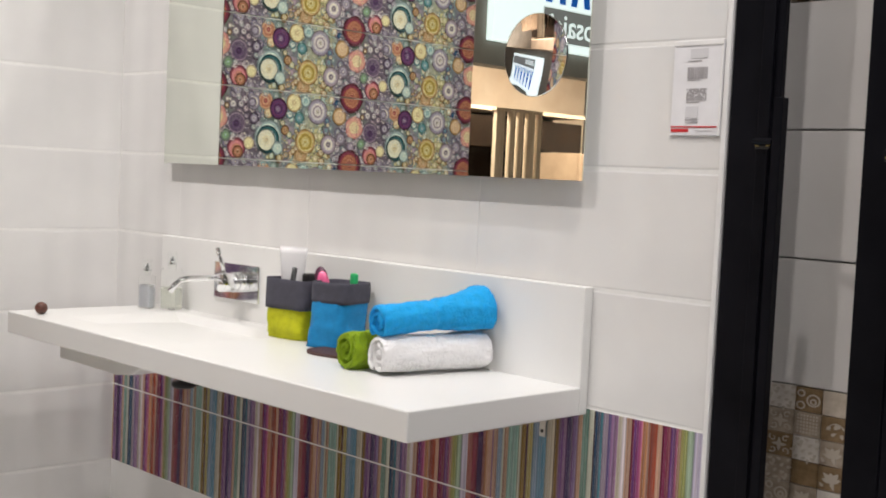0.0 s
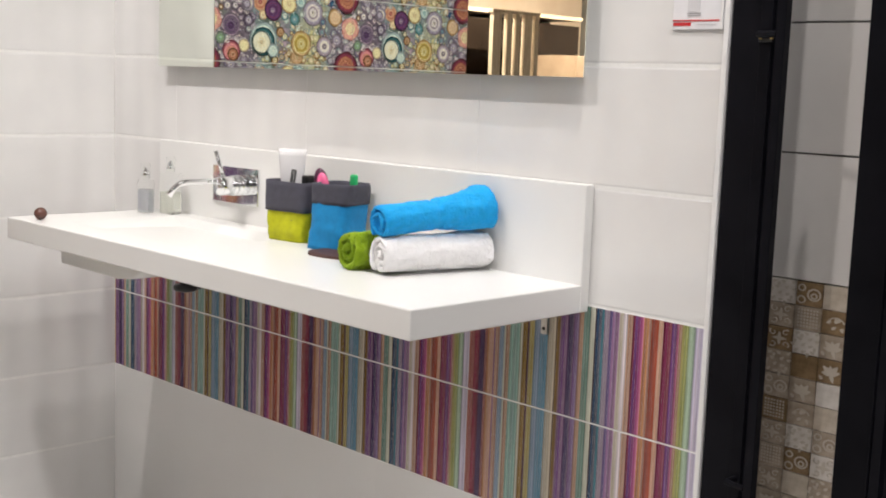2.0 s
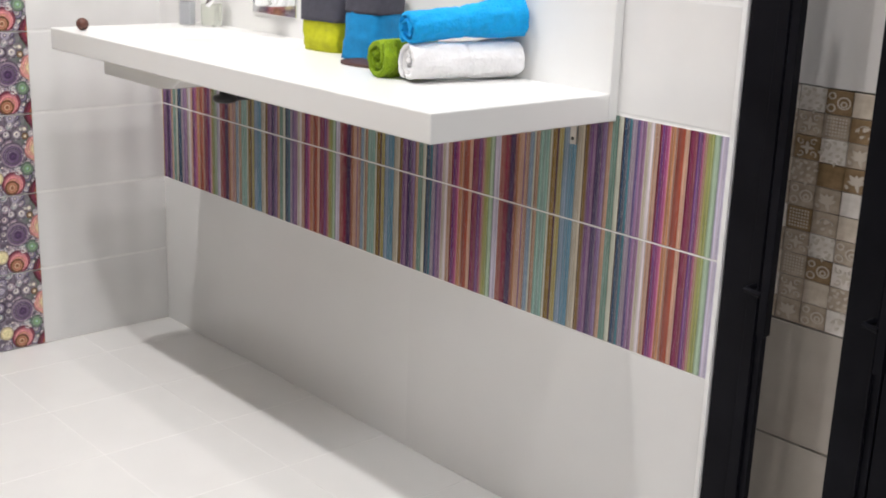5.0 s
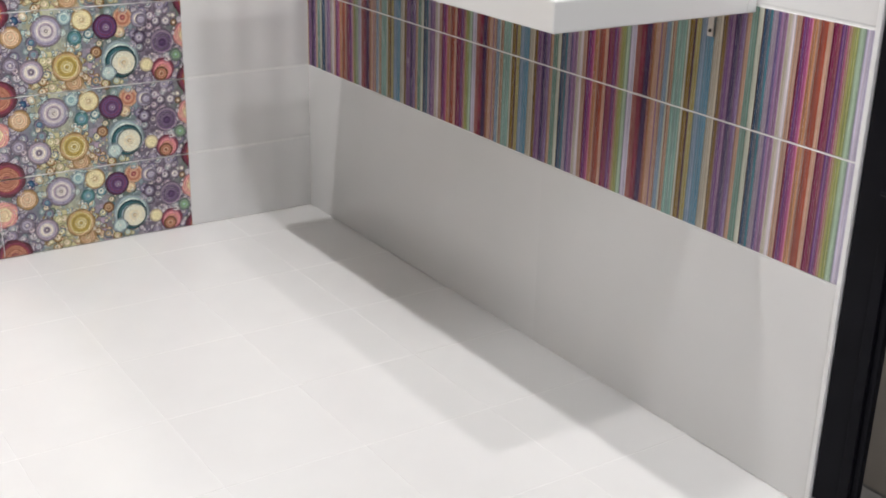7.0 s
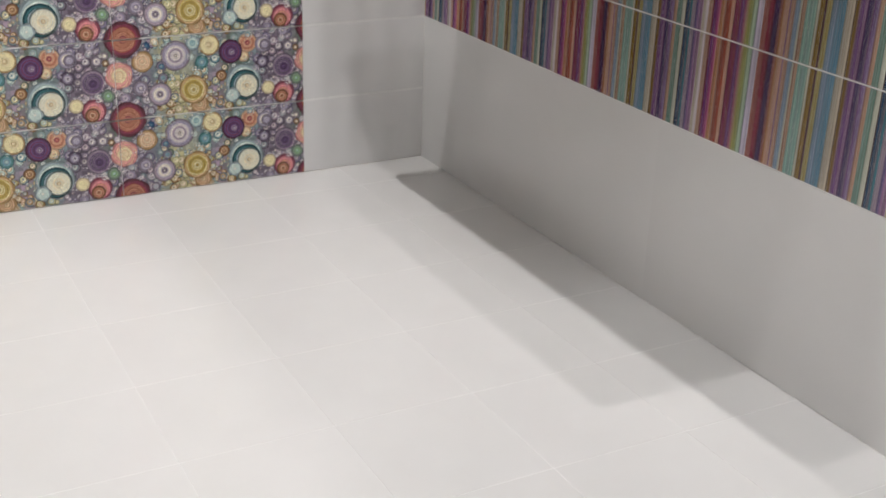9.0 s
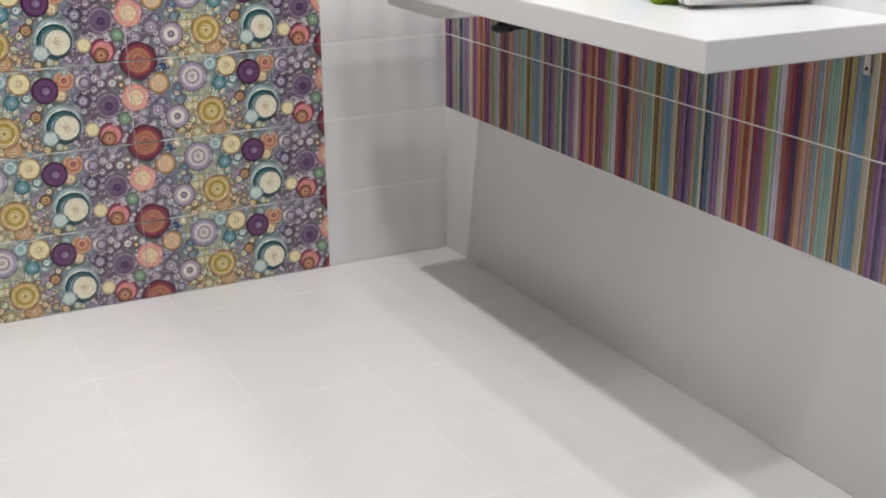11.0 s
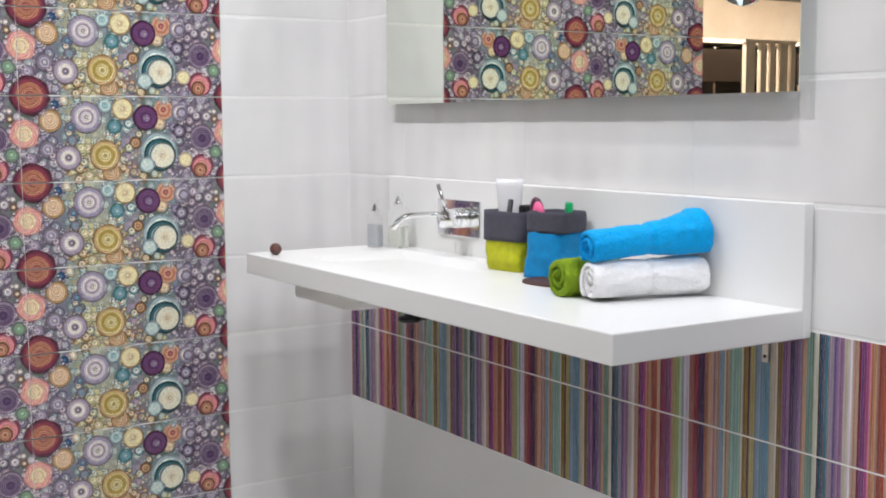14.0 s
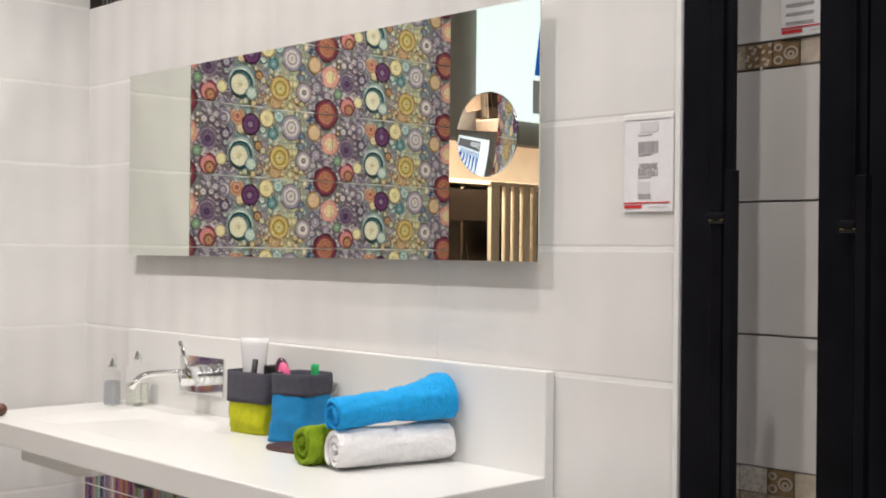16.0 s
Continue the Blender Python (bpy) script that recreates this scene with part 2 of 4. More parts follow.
def tile_bm(w, h, deep=0.008, edge=0.0025, gap=0.0008, side=1.0, g=0.0008, sink=0.0009):
    """A tile with soft edges: x along, z up, its face to -y, its lower left corner at the origin."""
    bm = bmesh.new()

    def ring(i, y):
        a, b = gap + i * side, g + i
        return [bm.verts.new((x, y, z)) for x, z in ((a, b), (w - a, b), (w - a, h - b), (a, h - b))]

    rings = [ring(0, deep), ring(0, sink), ring(edge * 0.4, sink * 0.33), ring(edge, 0)]
    for a, b in zip(rings, rings[1:]):
        for i in range(4):
            bm.faces.new((a[i], a[(i + 1) % 4], b[(i + 1) % 4], b[i]))
    bm.faces.new(rings[-1])
    return bm


# ---- structure ----
TOP = 1.8
ROW = 0.2
NX = 1.79
bm = box(-0.12, 0.0006, 0, NX, 0.11, TOP)
wall_north = part("wall_north", bm, GROUT)
tagged(wall_north, "white tiled wall with a striped band behind the washbasin", "wall", kind="structure")
bm = box(-0.12, -1.335, 0, -0.0006, 0.0005, 2.4)
wall_west = part("wall_west", bm, GROUT)
tagged(wall_west, "white tiled wall with a panel of flower-print tiles", "wall", kind="structure")
floor = part("floor", box(-9, -9.6, -0.14, 6, 4, -0.009), DARKFLOOR)
tagged(floor, "glossy white tiled floor of the bathroom display", "floor", kind="structure")
FLOORGROUT = Mat("floor_grout", (0.76, 0.75, 0.73), 0.6)
FLOORGROUT.vary(FLOORGROUT.noise(40, 3), (0.79, 0.78, 0.76), (0.83, 0.82, 0.8))
screed = part("screed", box(0, -2.16, -0.0085, 3.3, 0.001, -0.0006), FLOORGROUT, floor)
ceiling = part("ceiling", box(-9, -9.6, 3.2, 6, 4, 3.3), CEILING)
tagged(ceiling, "plain light grey showroom ceiling", "ceiling", kind="structure")
for name, dims in (("wall_far_north", (-9, 4, 0, 6, 4.1, 3.2)), ("wall_far_south", (-9, -9.7, 0, 6, -9.6, 3.2)),
                   ("wall_far_east", (6, -9.6, 0, 6.1, 4, 3.2)), ("wall_far_west", (-9.1, -9.6, 0, -9, 4, 3.2))):
    tagged(part(name, box(*dims), PLASTER), "plain grey plaster wall of the showroom", "wall", kind="structure")
trim = part("trim", box(NX + 0.001, -0.004, 0, NX + 0.010, 0.11, TOP, 0.0015), TRIM)
tagged(trim, "white edge strip closing the tiled wall", "trim", kind="structure")

# slatted grille over the washbasin wall
grille = thing("vent_grille", (0, 0.05, TOP), "grey metal grille with upright slats above the tiled wall", "grille")
part("rail", box(0.012, -0.02, 0.0, NX, 0.02, 0.012), STEEL, grille)
part("rail", box(0.012, -0.02, 0.258, NX, 0.02, 0.27), STEEL, grille)
slat = mesh_of("slat", box(0, -0.03, 0.012, 0.006, 0.0, 0.258), STEEL)
for i in range(88):
    s = new("slat", slat)
    s.parent = grille
    s.location = (0.016 + i * 0.02, 0.006, 0)
part("backing", box(0.012, 0.012, 0.012, NX, 0.018, 0.258), BLACKPLASTIC, grille)

# ---- the washbasin ----
CX0, CX1, CY, CZ, CT = 0.262, 1.562, -0.410, 0.836, 0.047
basin = thing("washbasin", (0, 0, 0), "long white solid-surface washbasin counter hung on the wall", "washbasin")


def counter_bm():
    bm = bmesh.new()
    xs, ys = (CX0, 0.40, 0.86, CX1), (CY, -0.335, -0.075, -0.021)
    top = {(i, j): bm.verts.new((xs[i], ys[j], CZ)) for i in range(4) for j in range(4)}
    low = {(i, j): bm.verts.new((xs[i], ys[j], CZ - CT)) for i in range(4) for j in range(4)}
    for i in range(3):
        for j in range(3):
            if (i, j) == (1, 1):
                continue
            bm.faces.new([top[p] for p in ((i, j), (i + 1, j), (i + 1, j + 1), (i, j + 1))])
            bm.faces.new([low[p] for p in ((i, j + 1), (i + 1, j + 1), (i + 1, j), (i, j))])
    ring = [(0, 0), (1, 0), (2, 0), (3, 0), (3, 1), (3, 2), (3, 3), (2, 3), (1, 3), (0, 3), (0, 2), (0, 1)]
    for a, b in zip(ring, ring[1:] + ring[:1]):
        bm.faces.new((top[b], top[a], low[a], low[b]))
    hole = [(1, 1), (2, 1), (2, 2), (1, 2)]
    bed = [bm.verts.new((x, y, z)) for x, y, z in ((0.47, -0.30, 0.827), (0.80, -0.30, 0.827), (0.80, -0.1, 0.820), (0.47, -0.1, 0.820))]
    for k in range(4):
        bm.faces.new((top[hole[k]], top[hole[(k + 1) % 4]], bed[(k + 1) % 4], bed[k]))
    bm.faces.new(bed)
    bm.normal_update()
    sharp = [e for e in bm.edges if len(e.link_faces) == 2 and e.calc_face_angle(0) > 0.15]
    bmesh.ops.bevel(bm, geom=sharp, offset=0.0028, segments=3, affect="EDGES", profile=0.5)
    return bm


part("counter", counter_bm(), SOLID, basin)
part("splashback", box(0.250, -0.021, 0.789, CX1, -0.0005, 1.003, 0.002), SOLID, basin)
bm = bmesh.new()
front, rear = [[bm.verts.new((x, y, z)) for x, z in ((0.350, 0.738), (0.60, 0.738), (0.655, 0.745), (0.735, CZ - CT - 0.0005), (0.350, CZ - CT - 0.0005))] for y in (-0.33, -0.06)]
bm.faces.new(front)
bm.faces.new(rear[::-1])
for k in range(5):
    bm.faces.new((front[(k + 1) % 5], front[k], rear[k], rear[(k + 1) % 5]))
bmesh.ops.bevel(bm, geom=bm.edges[:], offset=0.004, segments=2, affect="EDGES", profile=0.5)
part("basin_box", bm, SOLID, basin, "white box under the basin")
drain = part("drain_trap", lathe([(0, 0.072), (0.012, 0.072), (0.012, 0.010), (0.024, 0.008), (0.027, 0.003), (0.025, -0.003), (0.018, -0.006), (0, -0.006)], 28, (0.640, -0.195, 0.7115)), BLACKPLASTIC, basin, "black plastic drain trap", True)
part("drain_pipe", tube([(0.640, -0.195, 0.7215), (0.640, -0.16, 0.7215), (0.640, -0.08, 0.7215), (0.640, -0.004, 0.7215)], 0.015), BLACKPLASTIC, basin, "", True)
bm = box(1.463, -0.004, 0.735, 1.477, -0.0005, CZ - CT - 0.0005, 0.0008)
box(1.463, -0.05, CZ - CT - 0.0035, 1.477, -0.004, CZ - CT - 0.0006, 0, into=bm)
bracket = part("bracket", bm, STEEL, basin, "small steel wall bracket")
part("screw", lathe([(0, 0.002), (0.0028, 0.0015), (0.0034, 0)], 10, (1.47, -0.0045, 0.745), Matrix.Rotation(radians(90), 4, "X")), BLACKPLASTIC, bracket)

# ---- the wall tap ----
tap = thing("wall_tap", (0.575, -0.0215, 0.92), "polished chrome wall-mounted basin tap with a square plate", "tap")
part("plate", box(-0.088, -0.006, -0.042, 0.085, 0, 0.040, 0.0012), CHROME, tap)
AX = Matrix.Rotation(radians(90), 4, "X")
part("valve", lathe([(0, 0), (0.0225, 0.0), (0.0225, 0.016), (0.020, 0.017), (0.020, 0.024), (0.0225, 0.025), (0.0225, 0.029), (0.020, 0.030), (0.020, 0.033),
                     (0.0205, 0.034), (0.0205, 0.062), (0.019, 0.064), (0, 0.064)], 36, (0.03, -0.006, 0.002), AX), CHROME, tap, "", True)
part("spout", tube([(0.012, -0.004, 0.012), (0.012, -0.07, 0.012), (0.012, -0.14, 0.011), (0.012, -0.158, 0.008), (0.012, -0.17, 0.0), (0.012, -0.182, -0.016)], 0.0062, 18), CHROME, tap, "", True)
part("lever", tube([(0.03, -0.058, 0.02), (0.028, -0.064, 0.045), (0.024, -0.074, 0.078)], [0.0048, 0.0046, 0.005], 14), CHROME, tap, "", True)

# ---- the mirror ----
YM = -0.029
mirror = thing("wall_mirror", (0.9, 0, 1.39), "wide frameless wall mirror reflecting the flower tiles", "mirror")
MX0, MX1, MZ0, MZ1 = 0.259 - 0.9, 1.549 - 0.9, 1.178 - 1.39, 1.600 - 1.39


def holed_sheet(x0, z0, x1, z1, y, deep, cx, cz, r, segs=64):
    """An upright sheet facing -y with a round hole in it."""
    bm = bmesh.new()
    corners = [(x1, z1), (x0, z1), (x0, z0), (x1, z0)]
    front, rear = [[bm.verts.new((x, yy, z)) for x, z in corners] for yy in (y, y + deep)]
    circle = [bm.verts.new((cx + r * math.cos(2 * math.pi * (k + 0.5 * segs / 4) / segs), y, cz + r * math.sin(2 * math.pi * (k + 0.5 * segs / 4) / segs))) for k in range(segs)]
    step = segs // 4
    for k in range(4):
        arc = [circle[(k * step + i) % segs] for i in range(step + 1)]
        here, there = front[k], front[(k + 1) % 4]
        for i in range(step):
            bm.faces.new((here if i < step // 2 else there, arc[i], arc[i + 1]))
        bm.faces.new((here, arc[step // 2], there))
        bm.faces.new((here, there, rear[(k + 1) % 4], rear[k]))
    bmesh.ops.recalc_face_normals(bm, faces=bm.faces)
    if next(f for f in bm.faces if len(f.verts) == 3).normal.y > 0:
        bmesh.ops.reverse_faces(bm, faces=bm.faces)
    return bm


GX, GZ = 1.4335, 1.3885
part("glass", holed_sheet(MX0, MZ0, MX1, MZ1, YM, 0.004, GX - 0.9, GZ - 1.39, 0.0705), MIRROR, mirror)
part("backing", box(MX0 + 0.07, YM + 0.0058, MZ0 + 0.07, MX1 - 0.07, -0.0008, MZ1 - 0.07), MIRRORSIDE, mirror, "grey board behind the mirror glass")
R, CAP = 0.55, 0.0698
dish = [(0, 0.0)] + [(CAP * k / 12, R - math.sqrt(R * R - (CAP * k / 12) ** 2)) for k in range(1, 13)]
rim_h = dish[-1][1]
magnifier = thing("magnifying_mirror", (GX, YM + rim_h - 0.0006, GZ), "round concave magnifying mirror stuck on the wall mirror", "mirror")
part("glass", lathe([(r, h + 0.001) for r, h in dish], 64, (0, 0, 0), AX), MIRRORROUND, magnifier, "", True)
part("rim", lathe([(0.0699, rim_h - 0.001), (0.0706, rim_h - 0.001), (0.0706, rim_h + 0.001), (0.0699, rim_h + 0.0012)], 64, (0, 0, 0), AX), CHROME, magnifier, "", True)

# ---- things on the counter ----
ball = part("wooden_ball", lathe([(0.0135 * math.sin(a), -0.0135 * math.cos(a)) for a in (math.pi * k / 16 for k in range(17))], 28), WOODBALL, smooth=True)
tagged(ball, "small dark brown wooden ball on the white counter", "ball")
ball.location = (0.343, -0.372, CZ + 0.0135)


def bottle(name, at, w, d, h, body, label, fill, inside, rz=0):
    ob = thing(name, at, label, "bottle", rz=rz)
    part("body", box(-w / 2, -d / 2, 0.0005, w / 2, d / 2, h, 0.006, 3), body, ob, "", True)
    part("content", box(-w / 2 + 0.002, -d / 2 + 0.002, 0.003, w / 2 - 0.002, d / 2 - 0.002, h * fill, 0.004, 2), inside, ob)
    part("neck", lathe([(0.0085, 0), (0.0085, 0.014), (0, 0.014)], 18, (0, 0, h)), CLEAR, ob, "", True)
    part("pump", lathe([(0.0065, 0), (0.0065, 0.012), (0.003, 0.013), (0.003, 0.018), (0, 0.0185)], 18, (0, 0, h + 0.010)), CHROME, ob, "small silver pump", True)
    part("cap", lathe([(0.0105, 0), (0.0105, 0.034), (0.0095, 0.036), (0, 0.036)], 22, (0, 0, h + 0.002)), CLEAR, ob, "clear cap", True)
    return ob


bottle("soap_bottle", (0.328, -0.105, CZ), 0.036, 0.026, 0.078, CLEAR, "small soap bottle with grey-blue gel and a pump", 0.72, GREYGEL, 20)
bottle("soap_bottle", (0.372, -0.066, CZ), 0.046, 0.034, 0.096, CLEAR, "clear pump bottle with pale green liquid", 0.55, LIQUID, 15)


def superring(a, b, n, segs=40, p=4.0):
    out = []
    for k in range(segs):
        t = 2 * math.pi * k / segs
        c, s = math.cos(t), math.sin(t)
        out.append((a * math.copysign(abs(c) ** (2 / p), c), b * math.copysign(abs(s) ** (2 / p), s)))
    return out


def loft(levels, seed, wobble=0.0015, p=4.0, segs=44):
    """A soft cloth tub: levels of (half width, half depth, height)."""
    bm = bmesh.new()
    rings = []
    for a, b, z in levels:
        ring = []
        for x, y in superring(a, b, 0, segs, p):
            q = noise.noise_vector(Vector((x * 28 + seed, y * 28, z * 34))) * wobble * (1 if z > 0.006 else 0.2)
            ring.append(bm.verts.new((x + q.x, y + q.y, max(0.0005, z + q.z * 0.4))))
        rings.append(ring)
    for a, b in zip(rings, rings[1:]):
        for i in range(segs):
            bm.faces.new((a[i], a[(i + 1) % segs], b[(i + 1) % segs], b[i]))
    return bm, rings


def basket(at, a, b, rz, low_mat, label, seed, fold=0.060, tall=0.1205, foot=0.93, lean=(0, 0), creased=0.0035):
    ob = thing("fabric_basket", at, label, "basket", "fabric baskets", rz)
    n = 12
    levels = [(a * (foot + (1 - foot) * k / n), b * (foot + (1 - foot) * k / n), (fold + 0.006) * k / n + 0.0005) for k in range(n + 1)]
    bm, rings = loft(levels, seed, creased, 5.0, 64)
    for k, ring in enumerate(rings):
        for v in ring:
            v.co.x += lean[0] * (1 - k / n)
            v.co.y += lean[1] * (1 - k / n)
            fold_line = noise.noise(Vector((v.co.x * 60 + v.co.z * 45 + seed, v.co.y * 60, v.co.z * 30)))
            v.co.xy *= 1 + 26 * creased * (0.35 - abs(fold_line)) * min(1, k / 3) * (1 - k / n) ** 0.5
    bm.faces.new(rings[0][::-1])
    part("body", bm, low_mat, ob, "", True)
    cuff = [(a * 1.0, b * 1.0, fold), (a * 1.045, b * 1.05, fold + 0.0005)] + [(a * (1.045 + 0.012 * k / 6), b * (1.05 + 0.012 * k / 6), fold + 0.0005 + (tall - fold - 0.002) * k / 6) for k in range(1, 7)]
    cuff += [(a * 1.03, b * 1.03, tall), (a * 0.98, b * 0.98, tall - 0.002), (a * 0.94, b * 0.94, 0.06), (a * 0.9, b * 0.9, 0.008)]
    bm, rings = loft(cuff, seed + 9, 0.0024, 5.0, 64)
    bm.faces.new(rings[-1])
    part("cuff", bm, CANVASGREY, ob, "folded grey canvas cuff", True)
    return ob


basket((0.874, -0.081, CZ), 0.057, 0.045, 8, CANVASYELLOW, "small lime-yellow canvas basket with a grey cuff", 3.0, creased=0.0062)
basket((1.008, -0.082, CZ), 0.0435, 0.043, 14, CANVASBLUE, "small teal-blue canvas basket with a grey cuff", 11.0, 0.086, 0.1265, 1.04, (-0.001, -0.012), 0.0045)
BB = CZ + 0.009
tube_ob = thing("cream_tube", (0.856, -0.085, BB), "frosted white cosmetic tube standing in the basket", "tube", rz=35)
bm = bmesh.new()
rings = []
for k in range(11):
    f = k / 10
    a, b, z = 0.016 + 0.014 * f, 0.016 * (1 - f) + 0.0012, 0.022 + 0.152 * f
    rings.append([bm.verts.new((x, y, z)) for x, y in superring(a, b, 0, 28, 2.2)])
for a, b in zip(rings, rings[1:]):
    for i in range(28):
        bm.faces.new((a[i], a[(i + 1) % 28], b[(i + 1) % 28], b[i]))
bm.faces.new(rings[-1])
part("body", bm, TUBE, tube_ob, "", True)
part("cap", lathe([(0, 0), (0.015, 0), (0.0155, 0.022), (0, 0.022)], 24), TUBE, tube_ob)
pen = part("mascara", tube([(0.862, -0.103, BB + 0.004), (0.872, -0.104, BB + 0.06), (0.890, -0.106, BB + 0.134)], [0.006, 0.006, 0.0055], 14), BLACKPLASTIC, smooth=True)
tagged(pen, "black mascara stick leaning in the basket", "cosmetic")
pen = part("compact_case", box(0.885, -0.085, BB + 0.005, 0.905, -0.06, BB + 0.123, 0.004), BLACKPLASTIC, smooth=False)
tagged(pen, "small black cosmetic case upright in the basket", "cosmetic")
brush = thing("hair_brush", (0.962, -0.085, BB), "pink and plum hair brush standing in the basket", "brush", rz=15)
part("handle", tube([(0.006, 0, 0.004), (0.002, 0, 0.06), (-0.006, 0, 0.1)], [0.006, 0.007, 0.009], 14), PLUM, brush, "", True)
bm = lathe([(0.019 * math.sin(a), 0.026 * -math.cos(a)) for a in (math.pi * k / 12 for k in range(13))], 24)
bmesh.ops.transform(bm, matrix=pose(-0.012, 0.0, 0.117, 0, -25, 0) @ Matrix.Diagonal((1, 0.55, 1, 1)), verts=bm.verts)
part("back", bm, PLUM, brush, "plum back", True)
bm = lathe([(0.016 * math.sin(a), 0.022 * -math.cos(a)) for a in (math.pi * k / 12 for k in range(13))], 24)
bmesh.ops.transform(bm, matrix=pose(0.0, -0.008, 0.113, 0, -25, 0) @ Matrix.Diagonal((1, 0.6, 1, 1)), verts=bm.verts)
part("pad", bm, PINK, brush, "glossy pink front", True)
comb = thing("green_comb", (1.034, -0.075, BB), "small green plastic brush in the basket", "brush", rz=0)
part("handle", tube([(-0.012, 0, 0.004), (-0.004, 0, 0.06), (0.004, 0, 0.108)], 0.005, 12), GREENPL, comb, "", True)
part("head", box(-0.008, -0.006, 0.105, 0.016, 0.006, 0.128, 0.005, 3), GREENPL, comb, "", True)

brush.scale = (0.8, 0.85, 1.0)
comb.scale = (0.75, 0.8, 1.06)

# brown leather piece lying flat
bm = bmesh.new()
upper = [bm.verts.new((x, y, 0.004 + 0.0015 * math.sin(x * 60))) for x, y in superring(0.075, 0.05, 0, 40, 2.6)]
lower = [bm.verts.new((v.co.x, v.co.y, 0.0005)) for v in upper]
bm.faces.new(upper)
bm.faces.new(lower[::-1])
for i in range(40):
    bm.faces.new((lower[i], lower[(i + 1) % 40], upper[(i + 1) % 40], upper[i]))
pad = part("leather_pad", bm, LEATHER)
tagged(pad, "flat dark brown leather pad on the counter", "pad")
pad.matrix_basis = pose(1.105, -0.148, CZ, 0, 0, 12)


def towel(name, at, length, radius, mat, label, seed, rx=0.0, rz=0.0, flare=0.0, turns=3.1, spread=1.0, pinch=0.15, crumple=1.0, hem=0.0):
    """A towel rolled up along y: a thick sheet wound in a spiral, tied tight at the middle."""
    ob = thing(name, at, label, "towel", "rolled towels", rz)
    ob.matrix_basis = pose(*at, rx, 0, rz)
    bm = bmesh.new()
    n, m = 190, 72
    thick = radius / (turns + 0.55)
    grid_out, grid_in = [], []
    for i in range(n + 1):
        f = i / n
        ang = -0.5 + f * turns * 2 * math.pi
        r = thick * 0.55 + (radius - thick * 0.55) * f
        ro, ri = [], []
        for k in range(m + 1):
            l = 0.5 - 0.5 * math.cos(math.pi * k / m)
            near_end = min(1.0, length * min(l, 1 - l) / (thick * 0.62))
            full = math.sqrt(max(0.0, 1 - (1 - near_end) ** 2))
            y = length * l
            waist = 1 - pinch * math.exp(-((l - 0.5) / 0.018) ** 2)
            waist *= 1 + hem * (l > 0.89)
            grow = 1 + flare * max(0, l - 0.45) ** 1.3
            end = 1 - 0.05 * max(0, (abs(l - 0.5) - 0.44) / 0.06) ** 2 * (0.4 + 0.6 * f)
            q = noise.noise(Vector((math.cos(ang) * 2.2 + seed, math.sin(ang) * 2.2 + f * 2, l * 5))) * 0.06 * crumple
            q += 0.028 * crumple * noise.noise(Vector((math.cos(ang) * 9 + seed, math.sin(ang) * 9 + f * 7, l * 26)))
            q += 0.034 * noise.noise(Vector((math.cos(ang) * 30, math.sin(ang) * 30 + f * 20, l * 80 + seed)))
            s = waist * grow * end * (1 + q)
            stick = 0.006 * noise.noise(Vector((f * 6 + seed, 3, 0))) * (1 - 2 * l)
            def put(rr):
                x, z = rr * s * math.cos(ang) * spread, rr * s * math.sin(ang)
                return bm.verts.new((x, y + stick, max(z, -radius * 0.90)))
            core = r - thick * 0.43
            ro.append(put(core + thick * 0.43 * (0.1 + 0.9 * full)))
            ri.append(put(max(0.001, core - thick * 0.43 * (0.1 + 0.9 * full))))
        grid_out.append(ro)
        grid_in.append(ri)
    for i in range(n):
        for k in range(m):
            bm.faces.new((grid_out[i][k], grid_out[i + 1][k], grid_out[i + 1][k + 1], grid_out[i][k + 1]))
            bm.faces.new((grid_in[i][k + 1], grid_in[i + 1][k + 1], grid_in[i + 1][k], grid_in[i][k]))
        bm.faces.new((grid_in[i][0], grid_in[i + 1][0], grid_out[i + 1][0], grid_out[i][0]))
        bm.faces.new((grid_out[i][m], grid_out[i + 1][m], grid_in[i + 1][m], grid_in[i][m]))
    for k in range(m):
        bm.faces.new((grid_out[n][k + 1], grid_out[n][k], grid_in[n][k], grid_in[n][k + 1]))
        bm.faces.new((grid_out[0][k], grid_out[0][k + 1], grid_in[0][k + 1], grid_in[0][k]))
    bmesh.ops.recalc_face_normals(bm, faces=bm.faces)
    # loops of the terry, standing off the cloth
    rnd = random.Random(int(seed * 10))
    bm.faces.ensure_lookup_table()
    spots = []
    for k in range(12000):
        f = bm.faces[rnd.randrange(len(bm.faces))]
        spots.append((f.calc_center_median(), f.normal.copy()))
    nap = bmesh.new()
    for c, nrm in spots:
        side = nrm.orthogonal().normalized()
        side.rotate(Matrix.Rotation(rnd.uniform(0, 6.28), 3, nrm))
        tip = c + nrm * rnd.uniform(0.0003, 0.0011) + Vector([rnd.uniform(-0.0008, 0.0008) for _ in range(3)])
        wide = rnd.uniform(0.0007, 0.0014)
        nap.faces.new([nap.verts.new(v) for v in (c - side * wide, c + side * wide, tip)])
    cloth = part("cloth", bm, mat, ob, "", True)
    part("terry_nap", nap, mat, cloth)
    return ob


